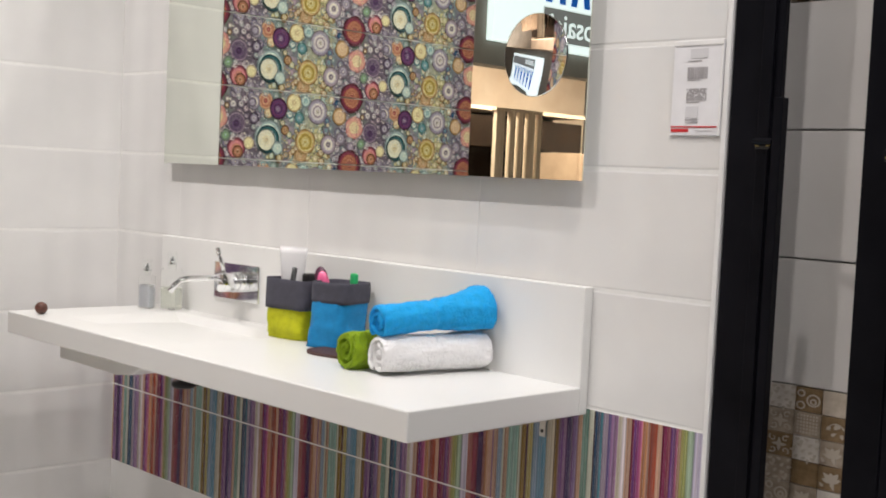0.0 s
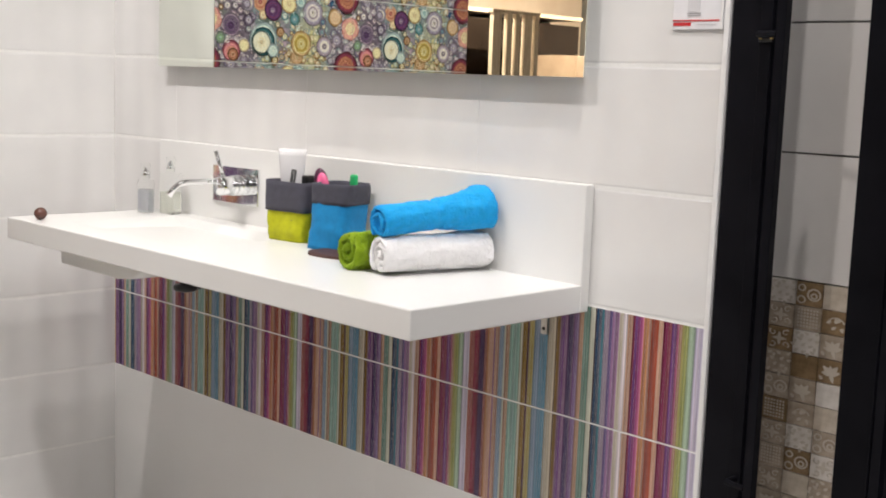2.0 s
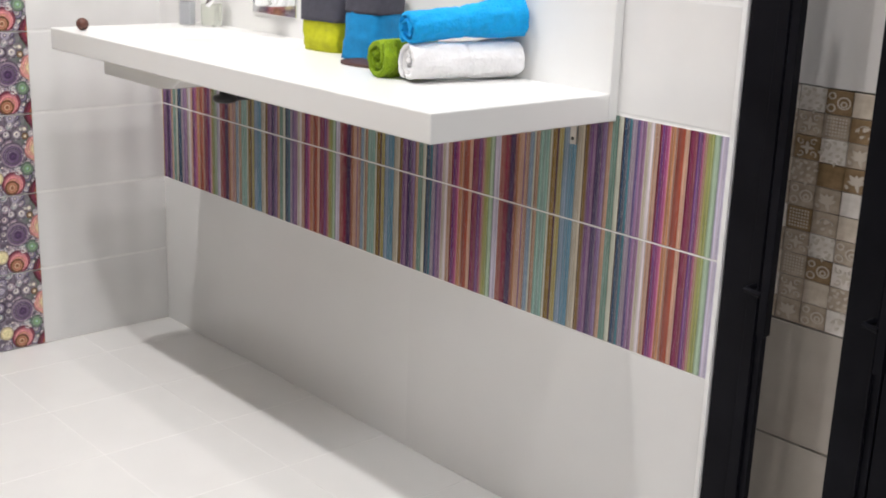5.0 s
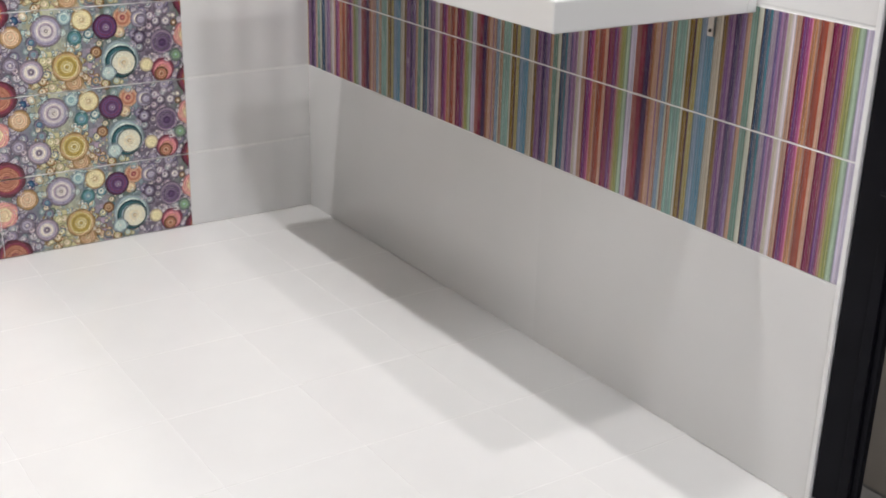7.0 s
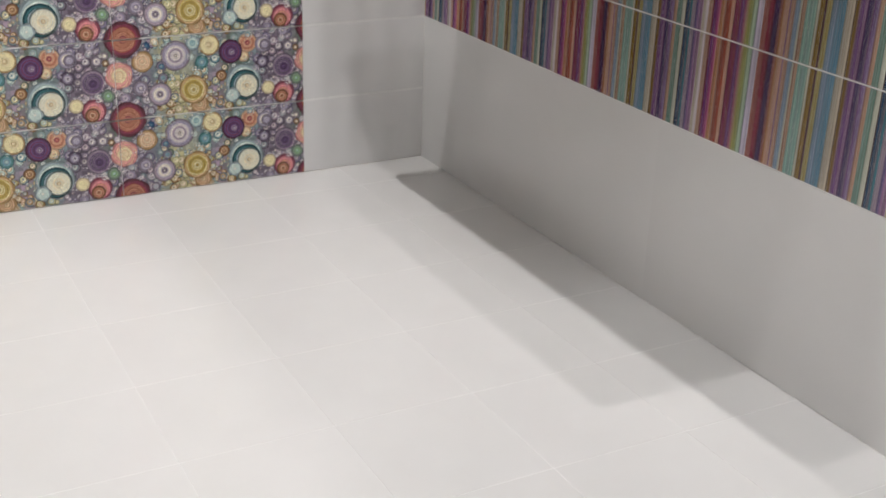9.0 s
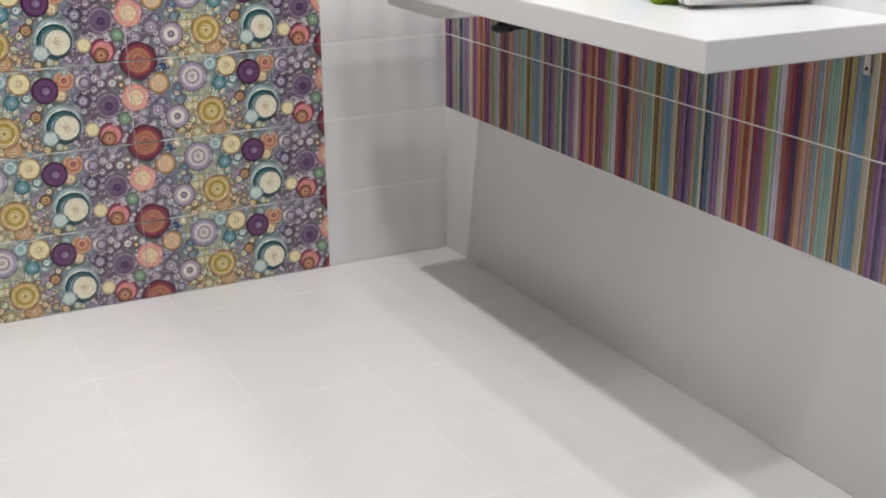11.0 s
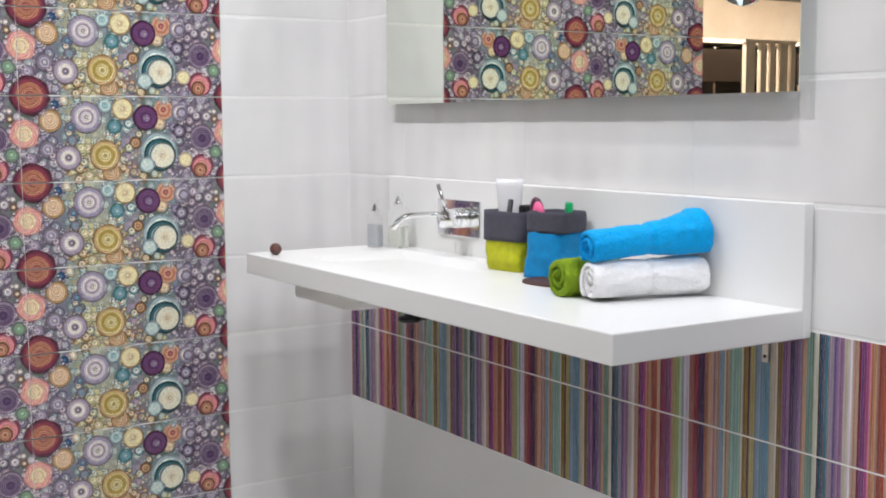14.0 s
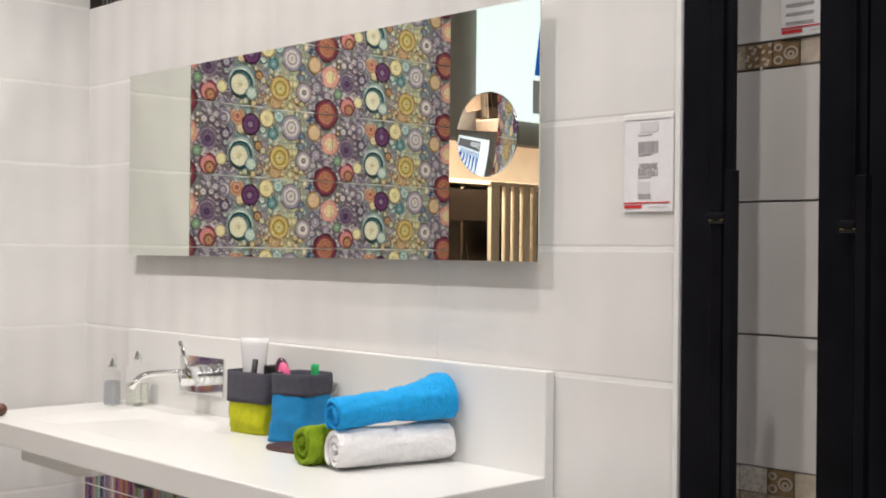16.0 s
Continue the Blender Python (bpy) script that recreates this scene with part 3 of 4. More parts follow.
towel("rolled_towel", (1.305, -0.244, CZ + 0.0328), 0.216, 0.0385, TOWELWHITE, "white terry towel rolled up on the counter", 1.0, rz=-11, spread=1.02, flare=0.1, turns=2.718, crumple=1.7)
towel("rolled_towel", (1.227, -0.251, CZ + 0.0342), 0.115, 0.0425, TOWELGREEN, "lime green terry towel rolled up on the counter", 5.0, rz=-4, turns=2.218, spread=0.92, crumple=1.7)
towel("rolled_towel", (1.301, -0.245, CZ + 0.0888), 0.222, 0.0320, TOWELBLUE, "bright blue terry towel rolled on the white one", 8.0, rx=4.2, rz=-11, flare=1.25, turns=2.718, spread=1.12, hem=0.03, crumple=1.5)

# ---- the price tag ----
def price_tag(at, w, h, extra=True):
    ob = thing("price_tag", at, "acrylic price tag holder with a printed card", "price tag", "price tags")
    part("holder", box(-w / 2, -0.0035, -h / 2, w / 2, -0.0002, h / 2, 0.0008, 1), PAPER, ob, "white card in a clear holder")
    part("lip", box(-w / 2, -0.0048, h / 2 - 0.008, w / 2, -0.0037, h / 2 - 0.0005, 0.0005), TRIM, ob, "white top lip")
    part("lip", box(w / 2 - 0.004, -0.0048, -h / 2, w / 2, -0.0037, h / 2 - 0.0085, 0.0005), TRIM, ob)
    y0, y1 = -0.0043, -0.0036
    part("red_line", box(-w / 2 + 0.001, y0, -h / 2 + 0.0125, w / 2 - 0.006, y1, -h / 2 + 0.0145), REDINK, ob)
    part("red_mark", box(-w / 2 + 0.002, y0, -h / 2 + 0.0055, -w / 2 + 0.034, y1, -h / 2 + 0.0105), REDINK, ob)
    part("print_line", box(w / 2 - 0.044, y0, -h / 2 + 0.007, w / 2 - 0.012, y1, -h / 2 + 0.0085), PALEINK, ob)
    if extra:
        bm = bmesh.new()
        rnd = random.Random(4)
        x = -0.018
        while x < 0.017:
            d = rnd.uniform(0.0012, 0.0032)
            box(x, y0, 0.014, min(x + d * 0.65, 0.018), y1, 0.032, into=bm)
            x += d
        part("swatch", bm, GREYINK, ob, "small striped swatch")
        bm = bmesh.new()
        for i in range(18):
            for j in range(8):
                if rnd.random() < 0.82:
                    box(-0.018 + i * 0.002, y0, -0.019 + j * 0.0023, -0.0162 + i * 0.002, y1, -0.0169 + j * 0.0023, into=bm)
        part("swatch", bm, GREYINK, ob, "small mottled swatch")
        part("swatch", box(-0.018, y0, -0.046, 0.004, y1, -0.028), PALEINK, ob, "small pale swatch")
        part("swatch", box(-0.014, y0, 0.046, 0.018, y1, 0.06), PALEINK, ob, "small pale swatch")
        for z in (0.041, 0.0115, -0.0225, -0.0495, -0.053):
            part("print_line", box(-0.018, y0, z, 0.006, y1, z + 0.0014), GREYINK, ob)
    else:
        for k in range(4):
            part("print_line", box(-w / 2 + 0.008, y0, 0.012 - k * 0.013, 0.006, y1, 0.016 - k * 0.013), GREYINK, ob)
            part("print_line", box(0.016, y0, 0.012 - k * 0.013, 0.03, y1, 0.016 - k * 0.013), GREYINK, ob)
    return ob


price_tag((1.744, -0.0005, 1.328), 0.090, 0.146)

# ---- sliding display boards beside the wall ----
FY = 0.10


def sliding_board(x0, x1, hx, rod_z0, rod_z1):
    ob = thing("sliding_board", (0, 0, 0), "tall black lacquered sliding display board with a bar handle", "display board", "sliding boards")
    part("panel", box(x0, 0.0, 0.025, x1, 0.012, 2.6, 0.0015), BLACK, ob)
    part("edge_profile", box(x0 + 0.052, -0.007, 0.025, x1 - 0.012, -0.0004, 2.6, 0.0015), BLACK, ob)
    handle = part("handle", box(hx, -0.046, rod_z0, hx + 0.014, -0.030, rod_z1, 0.001), BLACK, ob, "long black square bar handle")
    for z in (rod_z0 + 0.06, rod_z1 - 0.062):
        part("stand_off", tube([(hx - 0.002, -0.038, z), (x1 - 0.02, -0.03, z), (x1 - 0.02, -0.004, z)], 0.005, 10), BLACK, handle)
    lock = part("lock", box(x1 - 0.032, -0.010, rod_z1 - 0.072, x1 - 0.008, -0.0075, rod_z1 - 0.056, 0.001), BLACKPLASTIC, ob)
    for dx in (-0.030, -0.012):
        part("lock_pin", box(x1 + dx, -0.0125, rod_z1 - 0.068, x1 + dx + 0.005, -0.0102, rod_z1 - 0.058, 0.0005), BRASS, lock)
    part("track_foot", box(x0 + 0.01, 0.001, 0.0, x1 - 0.01, 0.011, 0.0245), BLACKPLASTIC, ob)
    return ob


sliding_board(1.8025, 1.886, 1.903, 0.52, 1.308)
sliding_board(2.018, 2.0855, 2.094, 0.52, 1.294)
sliding_board(2.0885, 2.46, 2.47, 0.52, 1.302)

board = thing("tile_display", (0, 0, 0), "upright sample board with greige tiles and a patchwork band", "display board")
part("backing", box(1.812, FY + 0.009, 0.02, 2.33, FY + 0.04, 2.6), PLASTER, board)
part("foot", box(1.9, FY + 0.012, 0.0, 2.25, FY + 0.036, 0.0195), BLACKPLASTIC, board)
BX0, BX1 = 1.815, 2.327
for z0, z1, mat in ((0.03, 0.300, STONE), (0.3015, 0.5010, STONE), (0.8805, 1.0735, GREIGE), (1.075, 1.270, GREIGE), (1.2715, 1.4655, GREIGE), (1.506, 1.70, GREIGE), (1.7015, 1.9, GREIGE), (1.9015, 2.1, GREIGE), (2.1015, 2.3, GREIGE), (2.3015, 2.59, GREIGE)):
    for a, b in ((BX0, 2.07), (2.07, BX1)):
        t = new("tile", mesh_of("tile", tile_bm(b - a, z1 - z0, 0.0085, 0.001), mat))
        t.parent, t.location = board, (a, FY, z0)
PATCHMATS = []
for nm, lo, hi in (("patch_taupe", "9c8c7a", "b9aa99"), ("patch_brown", "7a6244", "967c5c"), ("patch_sand", "bcae9c", "d2c6b7"), ("patch_pale", "cfc7be", "e2dbd4")):
    m = Mat(nm, srgb(lo), 0.4)
    m.vary(m.noise(60, 6), srgb(lo), srgb(hi), 0.35, 0.65)
    m.bump(m.noise(160, 3), 0.15, 0.001)
    PATCHMATS.append(m)
PALELINE = Mat("pale_line", srgb("c6bcaf"), 0.45)


def motif(kind, s, bm):
    """Raised ornament on one small patch tile of side s: squares, medallion, rings, sprig, leaves, lace."""
    y0, y1 = -0.0009, 0.0002

    def curl(cx, cz, r, a0, sweep, thick):
        pts = []
        for k in range(9):
            f = k / 8
            pts.append((s * (cx + r * (1 - 0.7 * f) * math.cos(a0 + sweep * f)), -0.0003, s * (cz + r * (1 - 0.7 * f) * math.sin(a0 + sweep * f))))
        tube(pts, [s * thick * (1 - 0.5 * k / 8) for k in range(9)], 5, bm)

    def leaf(cx, cz, angle, long, wide):
        c, d = math.cos(angle), math.sin(angle)
        rim = []
        for k in range(10):
            a = 2 * math.pi * k / 10
            u, v = long * (0.5 + 0.5 * math.cos(a)), wide * math.sin(a) * (1 - 0.5 * math.cos(a))
            rim.append((s * (cx + u * c - v * d), s * (cz + u * d + v * c)))
        top = [bm.verts.new((x, y0, z)) for x, z in rim]
        low = [bm.verts.new((x, y1, z)) for x, z in rim]
        bm.faces.new(top)
        for k in range(10):
            bm.faces.new((top[k], low[k], low[(k + 1) % 10], top[(k + 1) % 10]))

    if kind == 0:
        for i in range(7):
            for j in range(6):
                x, z = s * (0.13 + 0.115 * i), s * (0.14 + 0.135 * j)
                box(x, y0, z, x + s * 0.06, y1, z + s * 0.08, into=bm)
    elif kind == 1:
        for k in range(4):
            a = math.pi / 4 + k * math.pi / 2
            curl(0.5 + 0.34 * math.cos(a), 0.5 + 0.34 * math.sin(a), 0.15, a, 5.2, 0.035)
            leaf(0.5, 0.5, a + math.pi / 4, 0.28, 0.06)
    elif kind == 2:
        for cx, cz, r in ((0.68, 0.5, 0.26), (0.68, 0.45, 0.13), (0.22, 0.26, 0.17), (0.22, 0.75, 0.15)):
            lathe([(s * r, 0.0), (s * r, 0.0009), (s * (r - 0.06), 0.0009), (s * (r - 0.06), 0.0)], 18, (s * cx, 0, s * cz), AX, bm)
    elif kind == 3:
        curl(0.45, 0.45, 0.4, 0.2, 3.0, 0.03)
        for k, (x, z) in enumerate(((0.4, 0.25), (0.55, 0.5), (0.7, 0.6), (0.35, 0.6), (0.75, 0.35))):
            leaf(x, z, 0.6 + k * 1.1, 0.2, 0.06)
    elif kind == 4:
        for k in range(5):
            leaf(0.5, 0.42, 0.3 + k * 0.62 * 1.1, 0.42 if k % 2 else 0.34, 0.1)
        leaf(0.5, 0.42, -1.3, 0.36, 0.07)
        leaf(0.2, 0.15, 2.2, 0.2, 0.06)
    else:
        for i in range(4):
            for j in range(4):
                leaf(0.1 + 0.25 * i, 0.1 + 0.25 * j, 0.8 + 1.9 * ((i * 3 + j * 5) % 4), 0.19, 0.055)
    return bm


PS, PH = 0.0451, 0.0377
motif_mesh = {}
for k in range(6):
    bm = motif(k, PS, bmesh.new())
    bmesh.ops.scale(bm, vec=(1, 1, PH / PS), verts=bm.verts)
    motif_mesh[k] = mesh_of("ornament", bm, PALELINE)
patch_mesh = [mesh_of("patch_tile", tile_bm(PS, PH, 0.0085, 0.0006, gap=0.0004, g=0.0005), m) for m in PATCHMATS]


def patch(x, z, look_of, narrow=1.0):
    """One small tile: a letter for its colour (taupe, brown, sand, pale), a digit for its ornament."""
    t = new("patch_tile", patch_mesh["tbsp".index(look_of[0])])
    t.parent, t.location, t.scale = board, (x, FY, z), (narrow, 1, 1)
    if look_of[1] != "-":
        o = new("ornament", motif_mesh[int(look_of[1])])
        o.parent = t


BAND = ("p5 p5 b2 s- t4 p- b0 s1 t5 p- t0", "t5 t1 t0 b3 s- p5 t2 b- t3 s- p1", "t- b1 p5 t4 b- s5 p- t0 s3 b1 t-", "s- t5 b- b4 p1 t- s0 t4 b- p5 s-",
        "t0 t2 t4 p- s5 b3 t- p1 s4 t- b0", "p- b0 t3 s- t1 p5 b- s2 t5 b4 p-", "t- t1 p5 t2 s- b0 t4 p- t3 s1 t5", "s- t0 b2 p1 t5 s- p4 t- b1 s0 t-",
        "p1 t1 s- t5 b0 p- s3 t2 p5 b- t4", "t- t4 t2 p3 s1 t- b5 p0 s- t3 b-")
for j, line in enumerate(BAND):
    for i, word_of in enumerate(line.split()):
        x, z = 1.795 + i * PS, 0.8795 - (j + 1) * PH
        patch(max(x, BX0), z, word_of, 1.0 if x > BX0 else 0.53)
strip_mesh = [mesh_of("strip_tile", tile_bm(PS, 0.0380, 0.0085, 0.0008), m) for m in PATCHMATS]
for i, word_of in enumerate("t4 b5 b2 s- t3 p5 b1 s4 t0 b- p-".split()):
    t = new("strip_tile", strip_mesh["tbsp".index(word_of[0])])
    x = 1.8 + i * 0.0442
    t.parent, t.location, t.scale = board, (max(x, BX0), FY, 1.4668), ((1.0 if x > BX0 else 0.64) * 0.98, 1, 1)
    if word_of[1] != "-":
        o = new("ornament", motif_mesh[int(word_of[1])])
        o.parent = t
price_tag((1.95, FY - 0.0005, 1.552), 0.092, 0.09, False)

# ---- lamps in the ceiling ----
SPOTBODY = mesh_of("can", lathe([(0, 0.12), (0.04, 0.12), (0.045, 0.11), (0.048, 0.0), (0.042, 0.0), (0.042, 0.02)], 28), BLACKPLASTIC, smooth=True)
for eye, target, watts in SPOTS:
    ob = thing("spot_lamp", (eye[0], eye[1], 3.2), "black ceiling spot lamp aimed at the display", "lamp", "spot lamps")
    c = new("can", SPOTBODY)
    c.parent = ob
    c.matrix_basis = Matrix.Translation((0, 0, eye[2] - 3.2)) @ look((0, 0, 0), tuple(b - a for a, b in zip(eye, target))) @ Matrix.Translation((0, 0, 0.03))
    part("stem", tube([(0, 0, -0.001), (0, 0, (eye[2] - 3.2) * 0.3), (0, 0, (eye[2] - 3.2) + 0.1)], 0.008, 10), BLACKPLASTIC, ob)
# housings and glowing diffusers for the added fill panels, out of view
for px, py in FILL_PANELS:
    ob = thing("ceiling_light", (px, py, 3.2), "unseen flat rectangular white ceiling panel added as fill light", "lamp", "ceiling lights")
    part("frame", box(-0.62, -0.32, -0.07, 0.62, 0.32, -0.0005, 0.004), TRIM, ob)
    part("diffuser", box(-0.58, -0.28, -0.076, 0.58, 0.28, -0.0705), FILLGLOW, ob)

# ---- the showroom behind, seen in the mirror ----
fascia = part("trim_fascia", box(-2.95, -9.55, 1.95, -2.80, -2.0, 3.195), FASCIA)
tagged(fascia, "taupe fascia over the neighbouring shop display", "fascia", kind="structure")
sign = thing("light_sign", (-2.80, -5.40, 2.11), "glowing white light box sign with blue letters", "sign")
part("box", box(0.0005, -1.25, 0, 0.06, 1.10, 0.86, 0.004), LIGHTBOX, sign)
part("band", box(0.0605, -1.20, 0.055, 0.063, 0.60, 0.285), BANDGREY, sign, "dark grey band")
cu = bpy.data.curves.new("word", "FONT")
cu.body, cu.size, cu.align_x, cu.extrude = "mosaici", 0.225, "RIGHT", 0.001
word = new("word", cu)
word.data.materials.append(LIGHTBOX.m)
word.parent = sign
word.matrix_basis = Matrix.Translation((0.0645, 0.54, 0.10)) @ Matrix(((0, 0, 1, 0), (1, 0, 0, 0), (0, 1, 0, 0), (0, 0, 0, 1)))
for k in range(6):
    y = 0.37 - k * 0.27
    bm = bmesh.new()
    for a, b in ((0.0, 0.07), (0.15, 0.08)):
        lo = [bm.verts.new((0.0635, y + a + d, 0.32)) for d in (0, 0.065)] + [bm.verts.new((0.0635, y + b + d, 0.78)) for d in (0.065, 0)]
        hi = [bm.verts.new((0.061, v.co.y, v.co.z)) for v in lo]
        bm.faces.new(lo)
        for i in range(4):
            bm.faces.new((lo[i], lo[(i + 1) % 4], hi[(i + 1) % 4], hi[i]))
    box(0.061, y + 0.05, 0.44, 0.0632, y + 0.165, 0.49, into=bm)
    part("letter_shape", bm, BLUEINK, sign, "blue letter-like bars")
back = part("wall_display_back", box(-6.3, -9.55, 0, -6.2, -2.2, 2.6), CREAM)
tagged(back, "warm cream wall behind the neighbouring display", "wall", kind="structure")
low = part("ceiling_display", box(-6.2, -9.55, 2.6, -2.96, -2.2, 2.66), CREAM)
tagged(low, "warm cream lowered ceiling of the neighbouring display", "ceiling", kind="structure")
for px, py in WARM:
    ob = thing("ceiling_light", (px, py, 2.6), "square warm ceiling light of the neighbouring display", "lamp", "warm lights")
    part("frame", box(-0.28, -0.28, -0.05, 0.28, 0.28, -0.0005, 0.004), TRIM, ob)
    part("diffuser", box(-0.25, -0.25, -0.056, 0.25, 0.25, -0.0505), WARMGLOW, ob)

screen = thing("slat_screen", (-3.6, -5.56, 0), "pale wooden screen of five upright slats", "screen")
for k, (a, d) in enumerate(((-0.245, 0.045), (-0.165, 0.085), (-0.025, 0.05), (0.075, 0.05), (0.19, 0.095))):
    part("slat", box(-0.02, a, 0.02, 0.02, a + d, 1.72, 0.003), OAK, screen)
part("rail", box(-0.025, -0.25, 0.0, 0.025, 0.30, 0.0195), OAK, screen)
part("rail", box(-0.025, -0.25, 1.7205, 0.025, 0.30, 1.745), OAK, screen)


def cabinet(y0, y1):
    ob = thing("wall_cabinet", (-5.2, 0, 0), "dark glossy wooden kitchen cabinet with an open shelf", "cabinet", "dark cabinets")
    part("body", box(-0.4, y0, 0.0, -0.02, y1, 0.92, 0.004), WALNUT, ob)
    part("worktop", box(-0.42, y0, 0.9205, 0.02, y1, 0.96, 0.004), BLACK, ob)
    part("upper_box", box(-0.4, y0, 1.50, -0.02, y1, 1.80, 0.004), WALNUT, ob)
    part("back_panel", box(-0.42, y0, 0.9605, -0.4005, y1, 1.85), WALNUT, ob)
    part("cornice", box(-0.42, y0 - 0.01, 1.8505, 0.03, y1 + 0.01, 1.89, 0.004), OAK, ob)
    mid = (y0 + y1) / 2
    for a, b in ((y0, mid), (mid, y1)):
        part("door", box(-0.0195, a + 0.004, 1.505, 0.0, b - 0.004, 1.795, 0.003), WALNUT, ob)
        d = part("door", box(-0.0195, a + 0.004, 0.1, 0.0, b - 0.004, 0.9, 0.003), WALNUT, ob)
        part("handle", box(0.0005, a + 0.03, 0.82, 0.02, b - 0.03, 0.835, 0.002), STEEL, d)
    return ob


cabinet(-6.95, -5.85)
cabinet(-8.3, -7.0)
rnd = random.Random(7)
BOTTLE = mesh_of("glass_bottle", lathe([(0, 0), (0.036, 0), (0.037, 0.16), (0.03, 0.2), (0.013, 0.235), (0.013, 0.30), (0, 0.30)], 16), CLEAR, smooth=True)
for k in range(9):
    b = new("glass_bottle", BOTTLE)
    tagged(b, "clear glass bottle on the dark worktop", "bottle", "bottles")
    b.location = (-5.42 + rnd.uniform(-0.05, 0.1), -5.95 - k * 0.105, 0.9605)
    b.scale = (1, 1, rnd.uniform(0.8, 1.1))
cupboard = thing("tall_cupboard", (-4.6, -8.0, 0), "tall beige cupboard with two plain doors", "cupboard")
part("body", box(-0.5, -0.75, 0, -0.02, 0.45, 1.48, 0.004), DOORBEIGE, cupboard)
for a, b in ((-0.745, -0.155), (-0.145, 0.445)):
    d = part("door", box(-0.0195, a, 0.06, 0.0, b, 1.475, 0.003), DOORBEIGE, cupboard)
    part("handle", box(0.0005, b - 0.05, 0.9, 0.02, b - 0.035, 1.1, 0.002), STEEL, d)

# ---- tiles of the walls and the floor ----
PALETTE = {
    "w": "efe7e0", "L": "c6bfd2", "l": "9189ac", "v": "5e3e74", "P": "40304f", "p": "ab95ae", "m": "742a50", "R": "963a4a", "O": "c88e7a", "r": "98604e", "e": "d8b49c",
    "k": "da8c9a", "c": "dac8ae", "Y": "e8deb8", "z": "a88660", "n": "74503a", "G": "b59d50", "y": "d6d0a8", "o": "8a7440", "s": "b2cdd2", "h": "d4dee0", "B": "6b97ac",
    "b": "8b9aaa", "t": "4a7f86", "T": "24505c", "d": "34507c", "q": "84a884", "D": "48183a", "g": "77857f", "u": "7d7288"}
COL = {k: np.array((*srgb(v), 1.0)) for k, v in PALETTE.items()}


def coloured(name, verts, faces, cols, mats, index):
    me = bpy.data.meshes.new(name)
    me.from_pydata(verts, [], faces)
    for m in mats:
        me.materials.append(m.m)
    me.polygons.foreach_set("material_index", index)
    layer = me.color_attributes.new("Col", "FLOAT_COLOR", "CORNER")
    flat = np.repeat(np.array(cols), [len(f) for f in faces], axis=0)
    layer.data.foreach_set("color", flat.astype(np.float32).ravel())
    me.update()
    return me


def tile_frame(w, h, joint=0.0):
    """The soft-edged body of a printed tile, as lists."""
    bm = tile_bm(w, h, edge=0.0006, gap=joint, g=min(0.0012, 0.0008 + joint))
    bm.verts.ensure_lookup_table()
    verts = [tuple(v.co) for v in bm.verts]
    faces = [[v.index for v in f.verts] for f in bm.faces]
    bm.verts.index_update()
    faces = [[v.index for v in f.verts] for f in bm.faces]
    bm.free()
    return verts, faces


FLOWERS = {  # each motif, in the order of printing: place along, place down, radius in mm, colours from rim to heart
    "pearl": (0.775, 0.19, 22, "lwwwL"), "pearl_heart": (0.785, 0.2, 14, "ulLlL"), "coral": (0.692, 0.16, 25, "eOOrOOeOmRO"), "fawn": (0.67, 0.33, 15, "eYce"),
    "plum": (0.6, 0.255, 31, "DvvmvvDvvpvL"), "cream": (0.487, 0.15, 27, "zYYYYYYcYzcY"), "aqua": (0.402, 0.11, 19, "bshsBsB"), "ball": (0.445, 0.36, 18, "tBBbs"),
    "lilac": (0.31, 0.25, 38, "ulllLLwLpuLwLwPw"), "peach": (0.14, 0.29, 27, "zeceecee"), "bud": (0.125, 0.62, 20, "uulLluLw"), "drop": (0.045, 0.73, 17, "ulpLu"),
    "orchid": (0.22, 0.72, 30, "upplLLwwwLuPuw"), "frill": (0.425, 0.9, 24, "zezezcz"), "gold": (0.395, 0.7, 37, "zeGYGGoGGYGyYoG"), "nut": (0.546, 0.555, 15, "nzenze"),
    "wheel": (0.665, 0.665, 49, "bshhshsshhbb"), "wheel_ring": (0.668, 0.70, 40, "TtbTTTtbTB"), "wheel_heart": (0.681, 0.712, 32, "TwhYwhwYhwYwcYhczcY"), "ice": (0.6, 0.82, 20, "bshshshw"),
    "violet": (0.888, 0.5, 33, "upuvuPuvuvPPvP"), "moon": (0.8, 0.77, 18, "cYYYYY"), "arch": (0.885, 0.85, 30, "mkkkOkOOeO"), "arch_heart": (0.875, 0.9, 18, "nOrOenr"),
    "bloom": (0.02, 0.44, 34, "kekkekeYYceYccY"), "rose": (0.05, 1.0, 45, "DDmmmRrOrOrrOrOrmOrO")}
BALLS = {  # single beads between the motifs, the same way
    "a": (0.887, 0.04, 16, "ulLluw"), "b": (0.915, 0.24, 14, "uLwLu"), "c": (0.955, 0.18, 10, "uww"), "d": (0.957, 0.27, 9, "ncw"), "e": (0.8, 0.97, 15, "uluLl"), "f": (0.77, 0.42, 18, "PulLLP"),
    "g": (0.96, 0.68, 17, "gqqs"), "h": (0.165, 0.1, 10, "ddB"), "i": (0.205, 0.05, 10, "cww"), "j": (0.17, 0.92, 12, "uLbL"), "k": (0.235, 0.37, 14, "udBb"), "l": (0.24, 0.515, 13, "ubBb")}


